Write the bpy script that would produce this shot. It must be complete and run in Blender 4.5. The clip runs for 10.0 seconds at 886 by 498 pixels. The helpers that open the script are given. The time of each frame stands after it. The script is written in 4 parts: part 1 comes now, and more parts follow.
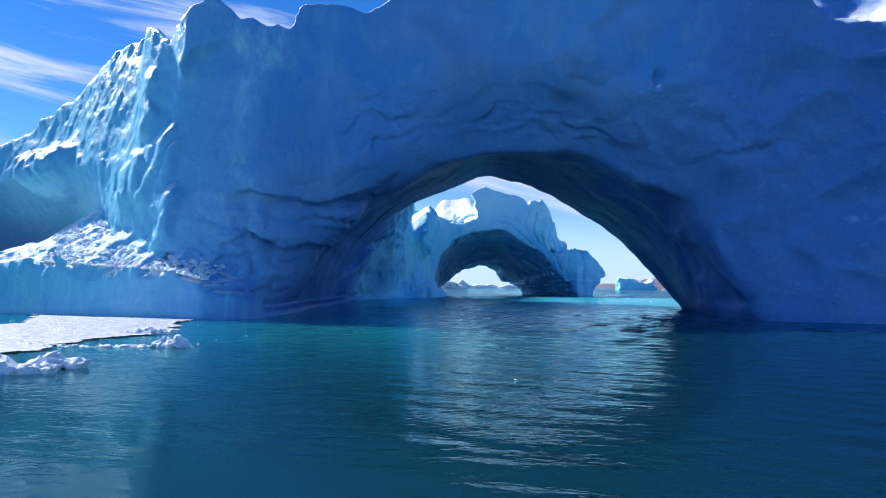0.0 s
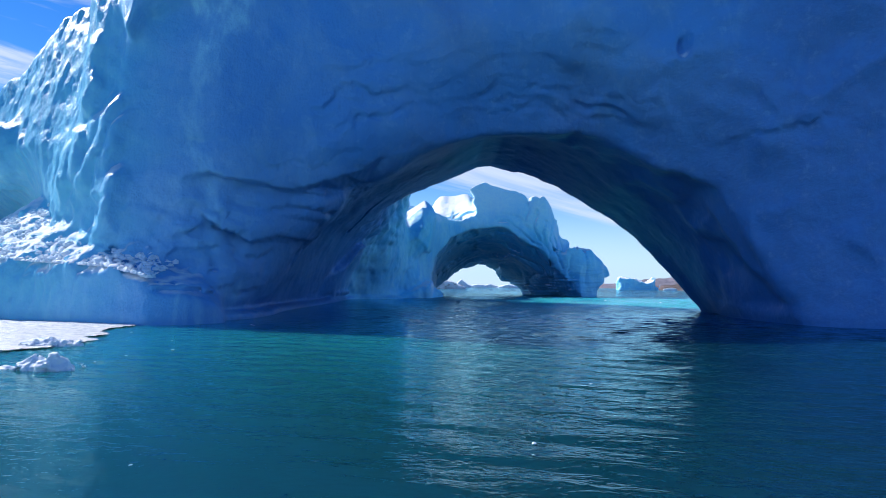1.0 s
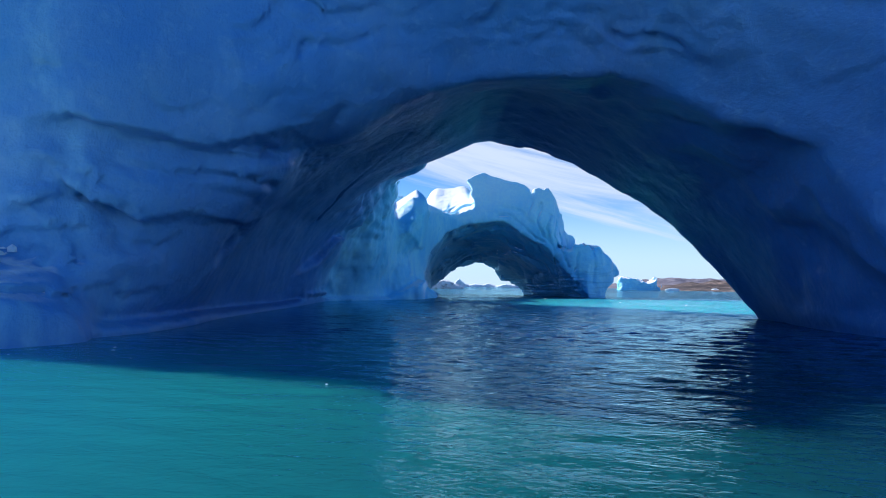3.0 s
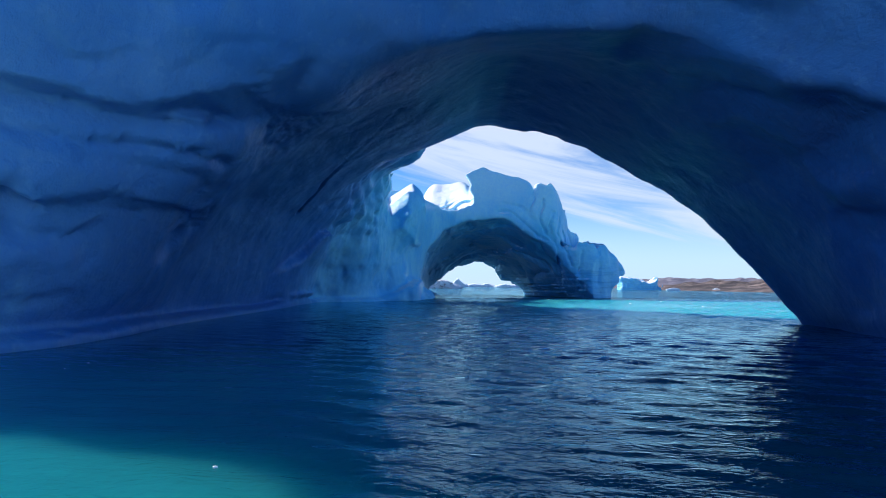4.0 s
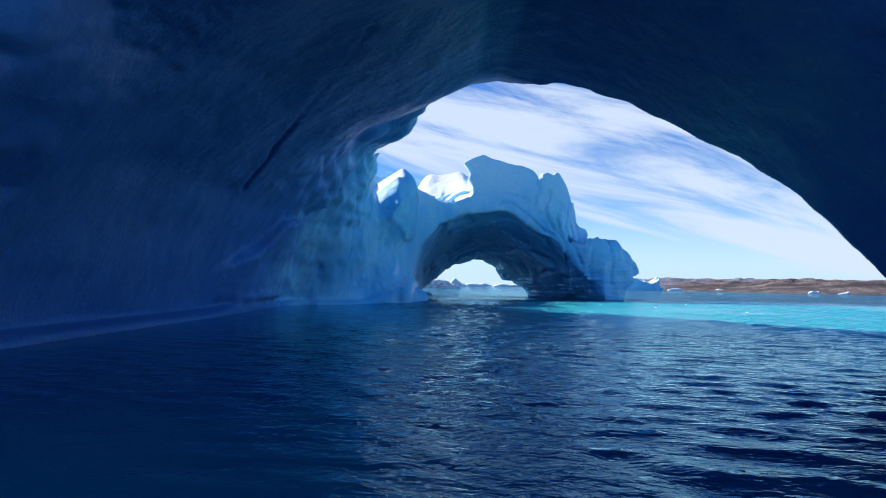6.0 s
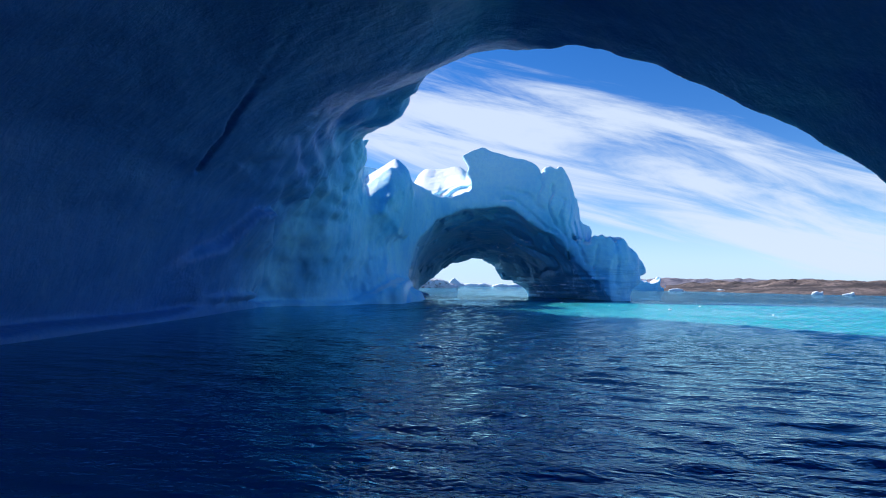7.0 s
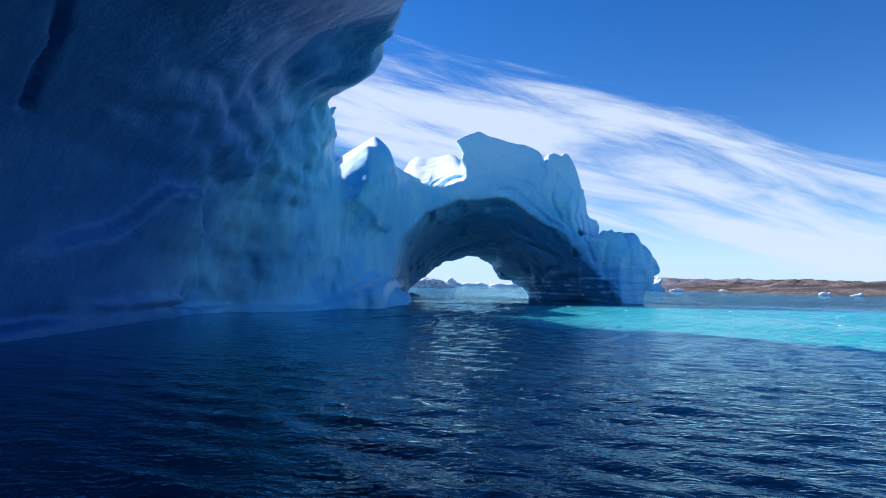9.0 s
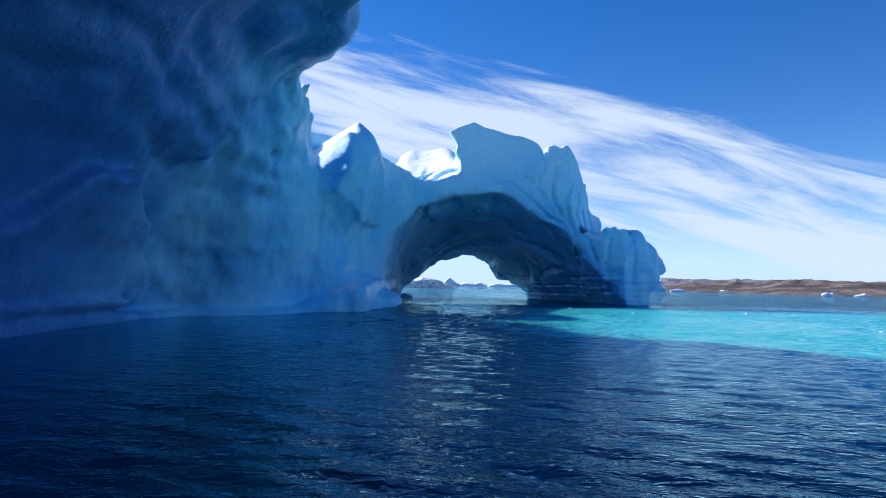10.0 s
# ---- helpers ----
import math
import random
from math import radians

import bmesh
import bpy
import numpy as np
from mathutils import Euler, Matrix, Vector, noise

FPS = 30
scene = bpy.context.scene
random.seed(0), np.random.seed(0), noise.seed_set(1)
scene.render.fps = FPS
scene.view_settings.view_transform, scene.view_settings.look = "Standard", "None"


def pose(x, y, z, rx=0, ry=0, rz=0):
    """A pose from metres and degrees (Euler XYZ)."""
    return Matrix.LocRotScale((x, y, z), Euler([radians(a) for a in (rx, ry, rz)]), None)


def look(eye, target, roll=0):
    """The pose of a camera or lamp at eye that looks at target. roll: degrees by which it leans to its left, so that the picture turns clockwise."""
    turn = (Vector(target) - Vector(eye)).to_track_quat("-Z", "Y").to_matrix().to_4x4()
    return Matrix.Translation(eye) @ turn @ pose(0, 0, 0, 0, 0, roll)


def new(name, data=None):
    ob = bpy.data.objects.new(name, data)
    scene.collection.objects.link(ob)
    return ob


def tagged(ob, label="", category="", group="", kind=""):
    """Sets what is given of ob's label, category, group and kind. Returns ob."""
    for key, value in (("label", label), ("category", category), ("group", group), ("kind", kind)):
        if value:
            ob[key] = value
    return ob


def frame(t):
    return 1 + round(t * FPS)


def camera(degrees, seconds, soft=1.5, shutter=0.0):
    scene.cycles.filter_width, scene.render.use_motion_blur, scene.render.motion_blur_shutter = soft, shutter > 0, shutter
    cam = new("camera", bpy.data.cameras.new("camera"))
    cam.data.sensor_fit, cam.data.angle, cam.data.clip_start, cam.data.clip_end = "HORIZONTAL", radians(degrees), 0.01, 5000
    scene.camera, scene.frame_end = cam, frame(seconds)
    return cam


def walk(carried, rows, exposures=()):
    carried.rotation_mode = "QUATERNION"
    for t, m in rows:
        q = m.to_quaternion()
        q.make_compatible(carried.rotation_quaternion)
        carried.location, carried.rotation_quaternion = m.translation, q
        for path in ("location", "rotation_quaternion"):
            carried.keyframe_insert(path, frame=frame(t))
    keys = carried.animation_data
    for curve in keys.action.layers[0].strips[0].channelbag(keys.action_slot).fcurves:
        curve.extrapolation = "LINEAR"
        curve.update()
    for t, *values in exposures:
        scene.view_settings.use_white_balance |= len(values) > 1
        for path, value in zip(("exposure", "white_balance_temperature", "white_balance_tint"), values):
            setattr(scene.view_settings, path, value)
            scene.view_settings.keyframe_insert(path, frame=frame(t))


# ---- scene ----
cam = camera(72.0, 10.0, soft=1.0)
METRES, EYE, TILT, LEAN, TURN = 40.0, 2.4, 3.47, -0.5, 0.0
AHEAD, ANGLE = 1.617, 0.618
ROWS = [
    (0.0, 0.0, 0.0, 0.0, 0.0, 0.0, 0.0),
    (0.5, 0.0065, 0.0503, -0.0052, -0.05, -0.03, -0.06),
    (1.0, 0.0119, 0.1011, -0.0107, -0.12, -0.03, -0.08),
    (1.5, 0.0169, 0.1515, -0.0149, -0.2, -0.06, -0.12),
    (2.0, 0.0219, 0.2024, -0.0195, -0.26, -0.1, -0.18),
    (2.5, 0.0268, 0.2536, -0.0249, -0.33, -0.09, -0.21),
    (4.0, 0.0373, 0.4056, -0.0387, -0.62, -0.12, -0.2),
    (4.5, 0.0403, 0.4566, -0.0427, -0.69, -0.14, -0.23),
    (5.0, 0.0427, 0.5071, -0.0471, -0.79, -0.14, -0.32),
    (5.5, 0.0444, 0.5573, -0.0505, -0.91, -0.21, -0.36),
    (7.0, 0.0602, 0.7035, -0.0664, -1.14, -0.23, -0.49),
    (7.5, 0.0661, 0.7523, -0.07, -1.23, -0.26, -0.54),
    (8.0, 0.0729, 0.8005, -0.0738, -1.33, -0.27, -0.59),
    (8.5, 0.0816, 0.8483, -0.077, -1.43, -0.3, -0.65),
    (9.0, 0.0924, 0.8947, -0.0804, -1.49, -0.33, -0.65),
    (9.5, 0.1043, 0.9409, -0.0851, -1.57, -0.32, -0.68),
    (10.0, 0.1179, 0.9867, -0.0892, -1.65, -0.3, -0.68),
]
EXPOSURE, KELVIN = 0.62, 6300
SKY, SUN = 0.10, 4.2
CLOUD = (4.7, 5.4, 6.5)
SNOW = (0.84, 0.87, 0.90)
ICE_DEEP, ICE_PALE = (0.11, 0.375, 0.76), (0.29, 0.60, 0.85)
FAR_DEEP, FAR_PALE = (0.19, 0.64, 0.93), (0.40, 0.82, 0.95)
WATER, WATER_B = (0.003, 0.034, 0.16), (0.005, 0.046, 0.20)
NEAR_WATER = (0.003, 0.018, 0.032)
TEAL, TURQUOISE = (0.016, 0.27, 0.29), (0.05, 0.41, 0.43)
CHOP, RIPPLE = 0.040, 0.014
SHEEN = (0.60, 0.92, 1.0)
walk(cam, [(t, pose(0, 0, EYE, TILT, LEAN, TURN) @ pose(METRES * x, METRES * AHEAD * y, METRES * z, 90 + ANGLE * pitch, roll, ANGLE * yaw)) for t, x, y, z, yaw, pitch, roll in ROWS],
     exposures=[(0.0, EXPOSURE, KELVIN, 10), (10.0, EXPOSURE, KELVIN, 10)])

# ---- world, sun ----
SUN_TO = Vector((-0.90, 0.50, 0.84)).normalized()          # from the place towards the sun
SUN_UP = math.asin(SUN_TO.z)
SUN_TURN = math.atan2(SUN_TO.x, SUN_TO.y)


class Nodes:
    """Short way to write node trees."""

    def __init__(self, tree):
        self.tree, self.nodes, self.links = tree, tree.nodes, tree.links

    def add(self, kind, **settings):
        node = self.nodes.new(kind)
        for key, value in settings.items():
            setattr(node, key, value)
        return node

    def put(self, value, socket):
        if isinstance(value, bpy.types.NodeSocket):
            self.links.new(value, socket)
        else:
            socket.default_value = value

    def math(self, op, a, b=0.0, c=0.0, clamp=False):
        n = self.add("ShaderNodeMath", operation=op, use_clamp=clamp)
        for value, socket in zip((a, b, c), n.inputs):
            self.put(value, socket)
        return n.outputs[0]

    def ramp(self, value, lo, hi, to_lo=0.0, to_hi=1.0, smooth=True):
        n = self.add("ShaderNodeMapRange", interpolation_type="SMOOTHSTEP" if smooth else "LINEAR")
        for v, socket in zip((value, lo, hi, to_lo, to_hi), n.inputs):
            self.put(v, socket)
        return n.outputs[0]

    def mix(self, factor, a, b, blend="MIX"):
        n = self.add("ShaderNodeMix", data_type="RGBA", blend_type=blend)
        self.put(factor, n.inputs[0])
        for value, socket in ((a, n.inputs[6]), (b, n.inputs[7])):
            self.put((*value, 1.0) if isinstance(value, tuple) and len(value) == 3 else value, socket)
        return n.outputs[2]

    def stretch(self, vector, scale, turn=(0, 0, 0)):
        n = self.add("ShaderNodeMapping")
        self.put(vector, n.inputs[0])
        n.inputs[2].default_value, n.inputs[3].default_value = turn, scale
        return n.outputs[0]

    def noise(self, vector, scale, detail=4.0, rough=0.55, distort=0.0):
        n = self.add("ShaderNodeTexNoise")
        self.put(vector, n.inputs["Vector"])
        n.inputs["Scale"].default_value, n.inputs["Detail"].default_value = scale, detail
        n.inputs["Roughness"].default_value, n.inputs["Distortion"].default_value = rough, distort
        return n.outputs[0]

    def bump(self, height, strength, distance, normal=None):
        n = self.add("ShaderNodeBump")
        n.inputs["Strength"].default_value, n.inputs["Distance"].default_value = strength, distance
        self.put(height, n.inputs["Height"])
        if normal is not None:
            self.put(normal, n.inputs["Normal"])
        return n.outputs[0]


def make_world():
    world = bpy.data.worlds.new("sky")
    scene.world = world
    world.use_nodes = True
    world.node_tree.nodes.clear()
    k = Nodes(world.node_tree)
    sky = k.add("ShaderNodeTexSky", sky_type="NISHITA", sun_disc=False, sun_elevation=SUN_UP, sun_rotation=SUN_TURN,
                altitude=1200.0, air_density=1.0, dust_density=0.0, ozone_density=3.0)
    way = k.add("ShaderNodeTexCoord").outputs["Generated"]
    split = k.add("ShaderNodeSeparateXYZ")
    k.put(way, split.inputs[0])
    dx, dy, dz = split.outputs
    ahead = k.math("MAXIMUM", k.math("ABSOLUTE", dy), 0.12)
    u, e = k.math("DIVIDE", dx, ahead), k.math("DIVIDE", dz, ahead)
    # cirrus that fans down to the right, in long streaks
    s = k.math("ADD", e, k.math("MULTIPLY", u, 0.22))
    flat = k.add("ShaderNodeCombineXYZ")
    k.put(k.math("MULTIPLY", u, 1.3), flat.inputs[0]), k.put(k.math("MULTIPLY", s, 10.0), flat.inputs[1])
    fine = k.noise(flat.outputs[0], 1.6, 7.0, 0.62, 0.6)
    flat2 = k.add("ShaderNodeCombineXYZ")
    k.put(k.math("MULTIPLY", u, 0.8), flat2.inputs[0]), k.put(k.math("MULTIPLY", s, 4.0), flat2.inputs[1])
    broad = k.noise(flat2.outputs[0], 1.4, 3.0, 0.5, 0.3)
    band = k.math("MULTIPLY", k.math("MULTIPLY", k.ramp(s, 0.10, 0.22), k.ramp(s, 0.46, 0.34)), k.ramp(u, -0.7, -0.1, 0.6, 1.0))
    low = k.ramp(e, 0.22, 0.02)
    cover = k.math("ADD", k.math("MULTIPLY", band, 0.40), k.math("MULTIPLY", low, 0.03))
    cover = k.math("ADD", cover, k.math("MULTIPLY", k.math("MULTIPLY", k.ramp(u, -0.50, -0.78), k.ramp(e, 0.50, 0.18)), 0.22))
    value = k.math("ADD", k.math("ADD", k.math("MULTIPLY", fine, 0.95), k.math("MULTIPLY", broad, 0.40)), cover)
    cloud = k.math("MULTIPLY", k.ramp(value, 0.88, 1.14), k.ramp(dz, 0.0, 0.03))
    deep = k.add("ShaderNodeHueSaturation")
    deep.inputs["Saturation"].default_value = 1.35
    deep.inputs["Hue"].default_value = 0.512
    k.put(sky.outputs[0], deep.inputs["Color"])
    haze = k.mix(k.ramp(e, 0.16, 0.0, 0.0, 0.85), deep.outputs[0], (3.6, 5.1, 7.2))
    colour = k.mix(k.math("MULTIPLY", cloud, 0.92), haze, CLOUD)
    back = k.add("ShaderNodeBackground")
    k.put(colour, back.inputs[0])
    back.inputs[1].default_value = SKY
    k.links.new(back.outputs[0], k.add("ShaderNodeOutputWorld").inputs[0])


make_world()
sun = new("sun", bpy.data.lights.new("sun", "SUN"))
sun.data.energy, sun.data.angle, sun.data.color = SUN, radians(0.6), (1.0, 0.95, 0.88)
sun.matrix_world = look((0, 0, 0), -SUN_TO)


# ---- materials ----
def material(name):
    m = bpy.data.materials.new(name)
    m.use_nodes = True
    m.node_tree.nodes.clear()
    k = Nodes(m.node_tree)
    shader = k.add("ShaderNodeBsdfPrincipled")
    k.links.new(shader.outputs[0], k.add("ShaderNodeOutputMaterial").inputs[0])
    return m, k, shader, k.add("ShaderNodeNewGeometry").outputs["Position"]


def ice_material():
    """Glacier ice: dense blue ice with cloudy bubbles, a white crust of weathered snow on slopes that face up, and
    whitening painted on the sunward side.
    """
    m, k, sh, at = material("glacier_ice")
    geo = k.add("ShaderNodeNewGeometry")
    nrm = k.add("ShaderNodeSeparateXYZ")
    k.put(geo.outputs["Normal"], nrm.inputs[0])
    cloudy = k.noise(at, 0.13, 5.0, 0.6, 0.5)
    veins = k.noise(k.stretch(at, (0.5, 0.5, 0.16)), 0.9, 6.0, 0.62, 0.8)
    grain = k.noise(at, 3.2, 5.0, 0.6)
    run_down = k.noise(k.stretch(at, (1.0, 1.0, 0.3)), 2.2, 6.0, 0.65, 0.3)
    place = k.add("ShaderNodeSeparateXYZ")
    k.put(at, place.inputs[0])
    # far ice made paler: weathering, plus open-sky light put into the colour
    paler_far = k.ramp(k.math("ADD", place.outputs[1], k.math("MULTIPLY", cloudy, 24.0)), 100, 124)
    deep, pale = k.mix(paler_far, ICE_DEEP, FAR_DEEP), k.mix(paler_far, ICE_PALE, FAR_PALE)
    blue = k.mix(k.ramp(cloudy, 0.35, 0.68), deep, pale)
    blue = k.mix(k.math("MULTIPLY", k.ramp(veins, 0.50, 0.72), 0.6), blue, pale)
    blue = k.mix(k.math("MULTIPLY", k.ramp(grain, 0.55, 0.75), 0.35), blue, deep)
    # thin layers of clear and bubbly ice in the far arch
    layers = k.noise(k.stretch(at, (0.10, 0.10, 1.5)), 1.0, 5.0, 0.65, 0.7)
    blue = k.mix(k.math("MULTIPLY", k.math("MULTIPLY", paler_far, k.math("MULTIPLY", k.ramp(place.outputs[2], 10, 4), k.ramp(place.outputs[0], 10, 18))), k.ramp(layers, 0.40, 0.52, 0.5, 0.0)), blue, (0.10, 0.42, 0.62))
    firn = k.ramp(k.math("ADD", place.outputs[2], k.math("MULTIPLY", cloudy, 10.0)), 19, 30)
    blue = k.mix(k.math("MULTIPLY", k.math("MULTIPLY", paler_far, firn), 0.75), blue, (0.66, 0.88, 0.95))
    # an upright vein of clear pale ice
    bent = k.math("ADD", k.math("ADD", place.outputs[0], 14.6), k.math("MULTIPLY", k.math("SUBTRACT", k.noise(k.stretch(at, (1, 1, 0.4)), 0.35, 5.0), 0.5), 11.0))
    vein = k.math("MULTIPLY", k.ramp(k.math("ABSOLUTE", bent), 1.3, 0.1), k.ramp(place.outputs[1], 56, 48))
    blue = k.mix(k.math("MULTIPLY", vein, k.ramp(veins, 0.4, 0.6, 0.1, 0.8)), blue, FAR_PALE)
    # shade under the near arch and along the wall, painted into the ice colour
    tunnel_shade = k.math("ADD", place.outputs[1], k.math("MULTIPLY", cloudy, 20.0))
    tunnel_shade = k.math("MULTIPLY", k.ramp(tunnel_shade, 54, 69), k.ramp(tunnel_shade, 123, 104))
    blue = k.mix(k.math("MULTIPLY", tunnel_shade, 0.78), blue, (0.03, 0.14, 0.45))
    # darker, more violet ice on the flank beside the arch
    flank = k.math("MULTIPLY", k.ramp(k.math("ADD", place.outputs[0], k.math("MULTIPLY", cloudy, 14.0)), 18, 32), k.ramp(place.outputs[1], 80, 62))
    blue = k.mix(k.math("MULTIPLY", flank, 0.8), blue, (0.05, 0.165, 0.48))
    # shade on the inside of the far arch, put into the colour
    arch_shade = k.math("SQRT", k.math("ADD", k.math("POWER", k.math("MULTIPLY", k.math("SUBTRACT", place.outputs[0], 14.0), 0.86), 2.0), k.math("POWER", place.outputs[2], 2.0)))
    arch_shade = k.math("ADD", arch_shade, k.math("MULTIPLY", k.math("SUBTRACT", veins, 0.5), 5.0))
    arch_shade = k.math("MULTIPLY", k.ramp(arch_shade, 19.5, 12.5), k.ramp(place.outputs[1], 150, 160))
    blue = k.mix(k.math("MULTIPLY", arch_shade, 0.62), blue, (0.035, 0.20, 0.50))
    # face beside the near arch, darkened in its colour to tone down its brightness
    beside = k.math("ADD", k.math("ABSOLUTE", k.math("ADD", place.outputs[0], 12.0)), k.math("MULTIPLY", k.math("SUBTRACT", cloudy, 0.5), 14.0))
    beside = k.math("MULTIPLY", k.math("MULTIPLY", k.ramp(beside, 10, 4), k.ramp(place.outputs[2], 22, 12)), k.ramp(place.outputs[1], 62, 54))
    blue = k.mix(k.math("MULTIPLY", beside, 0.38), blue, (0.06, 0.22, 0.54))
    # green-blue tint behind the rubble ledge: light bounced off the water, painted in
    green = k.math("MULTIPLY", k.ramp(k.math("ADD", place.outputs[0], k.math("MULTIPLY", k.math("SUBTRACT", cloudy, 0.5), 16.0)), -15, -25), k.ramp(place.outputs[1], 72, 62))
    blue = k.mix(k.math("MULTIPLY", green, 0.7), blue, (0.20, 0.66, 0.78))
    specks = k.noise(at, 1.4, 9.0, 0.7)
    blue = k.mix(k.ramp(specks, 0.38, 0.62, 0.28, 0.0), blue, deep)
    blue = k.mix(k.ramp(specks, 0.52, 0.70, 0.0, 0.25), blue, pale)
    # snow where slopes face up; the x term paints the sunward side white
    facing = k.math("SUBTRACT", k.math("MULTIPLY", nrm.outputs[2], 0.85), k.math("MULTIPLY", nrm.outputs[0], 0.38))
    crust = k.ramp(k.math("ADD", facing, k.math("MULTIPLY", k.math("SUBTRACT", run_down, 0.5), 0.22)), 0.44, 0.80)
    crust = k.math("MULTIPLY", crust, k.ramp(place.outputs[2], 0.9, 2.2))     # the sea washes the foot bare
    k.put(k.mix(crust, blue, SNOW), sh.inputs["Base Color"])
    k.put(k.ramp(crust, 0.0, 1.0, 0.36, 0.75), sh.inputs["Roughness"])
    sh.inputs["IOR"].default_value = 1.31
    dents = k.noise(at, 0.9, 7.0, 0.6, 0.15)
    run = k.noise(k.stretch(at, (1.0, 1.0, 0.22)), 1.6, 6.0, 0.62, 0.1)
    fine = k.noise(at, 5.0, 6.0, 0.65)
    first = k.bump(dents, 0.55, 0.28)
    second = k.bump(run, 0.28, 0.22, first)
    k.put(k.bump(fine, 0.7, 0.07, second), sh.inputs["Normal"])
    return m


def snow_material():
    m, k, sh, at = material("snow_rubble")
    tone = k.noise(at, 1.3, 5.0, 0.6)
    k.put(k.mix(k.ramp(tone, 0.35, 0.7), (0.66, 0.78, 0.88), SNOW), sh.inputs["Base Color"])
    sh.inputs["Roughness"].default_value = 0.7
    k.put(k.bump(k.noise(at, 5.0, 5.0, 0.6), 0.6, 0.12), sh.inputs["Normal"])
    return m


def water_material():
    """Sea water milky with rock flour, brighter where pale ice lies close below the surface, with the berg's shade
    painted in.
    """
    m, k, sh, at = material("sea_water")
    place = k.add("ShaderNodeSeparateXYZ")
    k.put(at, place.inputs[0])
    x, y, z = place.outputs
    wave = k.math("MULTIPLY", k.math("SUBTRACT", k.noise(at, 0.05, 3.0, 0.5), 0.5), 12.0)
    yy = k.math("ADD", y, wave)
    # turquoise over submerged ice; its x limit paints in where sunlight reaches
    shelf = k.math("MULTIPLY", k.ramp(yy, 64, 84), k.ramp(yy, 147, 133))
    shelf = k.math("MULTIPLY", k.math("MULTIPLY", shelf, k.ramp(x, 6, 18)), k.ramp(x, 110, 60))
    far = k.math("MULTIPLY", k.ramp(yy, 150, 165), k.math("MULTIPLY", k.ramp(yy, 215, 190), k.math("MULTIPLY", k.ramp(x, -6, 6), k.ramp(x, 48, 38))))
    # teal before the berg, faded in colour where the berg's shadow falls
    near = k.math("MULTIPLY", k.math("MULTIPLY", k.ramp(y, 10, 40, 0.12, 1.0), k.ramp(y, 56, 40)), k.ramp(x, 11, -6, 0.08, 0.84))
    body = k.mix(k.ramp(k.noise(at, 0.02, 3.0), 0.35, 0.65), WATER, WATER_B)
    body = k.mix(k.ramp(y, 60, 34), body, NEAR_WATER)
    # darker water behind the near arch: the berg's shade put into the colour
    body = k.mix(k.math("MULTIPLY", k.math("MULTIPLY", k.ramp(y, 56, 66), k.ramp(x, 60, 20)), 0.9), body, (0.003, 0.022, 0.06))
    body = k.mix(near, body, TEAL)
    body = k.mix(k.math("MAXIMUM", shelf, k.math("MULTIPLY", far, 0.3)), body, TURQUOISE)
    body = k.mix(k.math("MULTIPLY", k.ramp(yy, 140, 156), 0.8), body, (0.022, 0.105, 0.16))
    calm = k.ramp(k.noise(k.stretch(at, (1.0, 0.5, 1.0)), 0.06, 3.0, 0.5), 0.36, 0.60, 0.45, 1.0)
    calm = k.math("MULTIPLY", calm, k.ramp(x, -9, 1, 0.4, 1.0))
    calm = k.math("MULTIPLY", calm, k.math("MULTIPLY", k.math("ADD", k.ramp(y, 40, 66, 1.0, 2.0), k.ramp(y, 125, 175, 0.0, 3.0)), k.ramp(y, 8, 17, 0.5, 1.0)))
    wind = k.stretch(at, (1.0, 1.0, 1.0), (0, 0, 0.2))
    chop = k.noise(k.stretch(wind, (0.5, 1.0, 1.0)), 3.4, 2.0, 0.5, 0.6)
    ripple = k.noise(k.stretch(wind, (0.65, 1.0, 1.0)), 9.0, 2.0, 0.5, 0.6)
    first = k.bump(k.math("MULTIPLY", chop, calm), 1.0, CHOP)
    skin = k.bump(k.math("MULTIPLY", ripple, calm), 1.0, RIPPLE, first)
    murk, gloss, both, rim = k.add("ShaderNodeSubsurfaceScattering", falloff="BURLEY"), k.add("ShaderNodeBsdfAnisotropic"), k.add("ShaderNodeMixShader"), k.add("ShaderNodeFresnel")
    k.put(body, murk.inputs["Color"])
    murk.inputs["Scale"].default_value, murk.inputs["Radius"].default_value = 2.4, (0.5, 1.3, 1.6)
    gloss.inputs["Color"].default_value = (*SHEEN, 1.0)
    gloss.inputs["Roughness"].default_value = 0.03
    rim.inputs["IOR"].default_value = 1.37
    for node in (gloss, rim):
        k.put(skin, node.inputs["Normal"])
    k.put(rim.outputs[0], both.inputs[0])
    k.put(murk.outputs[0], both.inputs[1])
    k.put(gloss.outputs[0], both.inputs[2])
    k.nodes.remove(sh)
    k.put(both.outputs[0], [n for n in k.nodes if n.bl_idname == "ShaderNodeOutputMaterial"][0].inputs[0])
    return m


def rock_material(name="bare_rock", dark=(0.045, 0.036, 0.036), light=(0.29, 0.215, 0.185)):
    m, k, sh, at = material(name)
    tone = k.noise(k.stretch(at, (0.6, 0.6, 2.0)), 0.06, 7.0, 0.65, 0.4)
    fine = k.noise(k.stretch(at, (1.0, 1.0, 2.0)), 0.35, 6.0, 0.65)
    c = k.mix(k.ramp(tone, 0.35, 0.66), dark, light)
    k.put(k.mix(k.ramp(fine, 0.48, 0.60), c, dark), sh.inputs["Base Color"])
    sh.inputs["Roughness"].default_value = 0.9
    k.put(k.bump(fine, 0.8, 3.0), sh.inputs["Normal"])
    return m


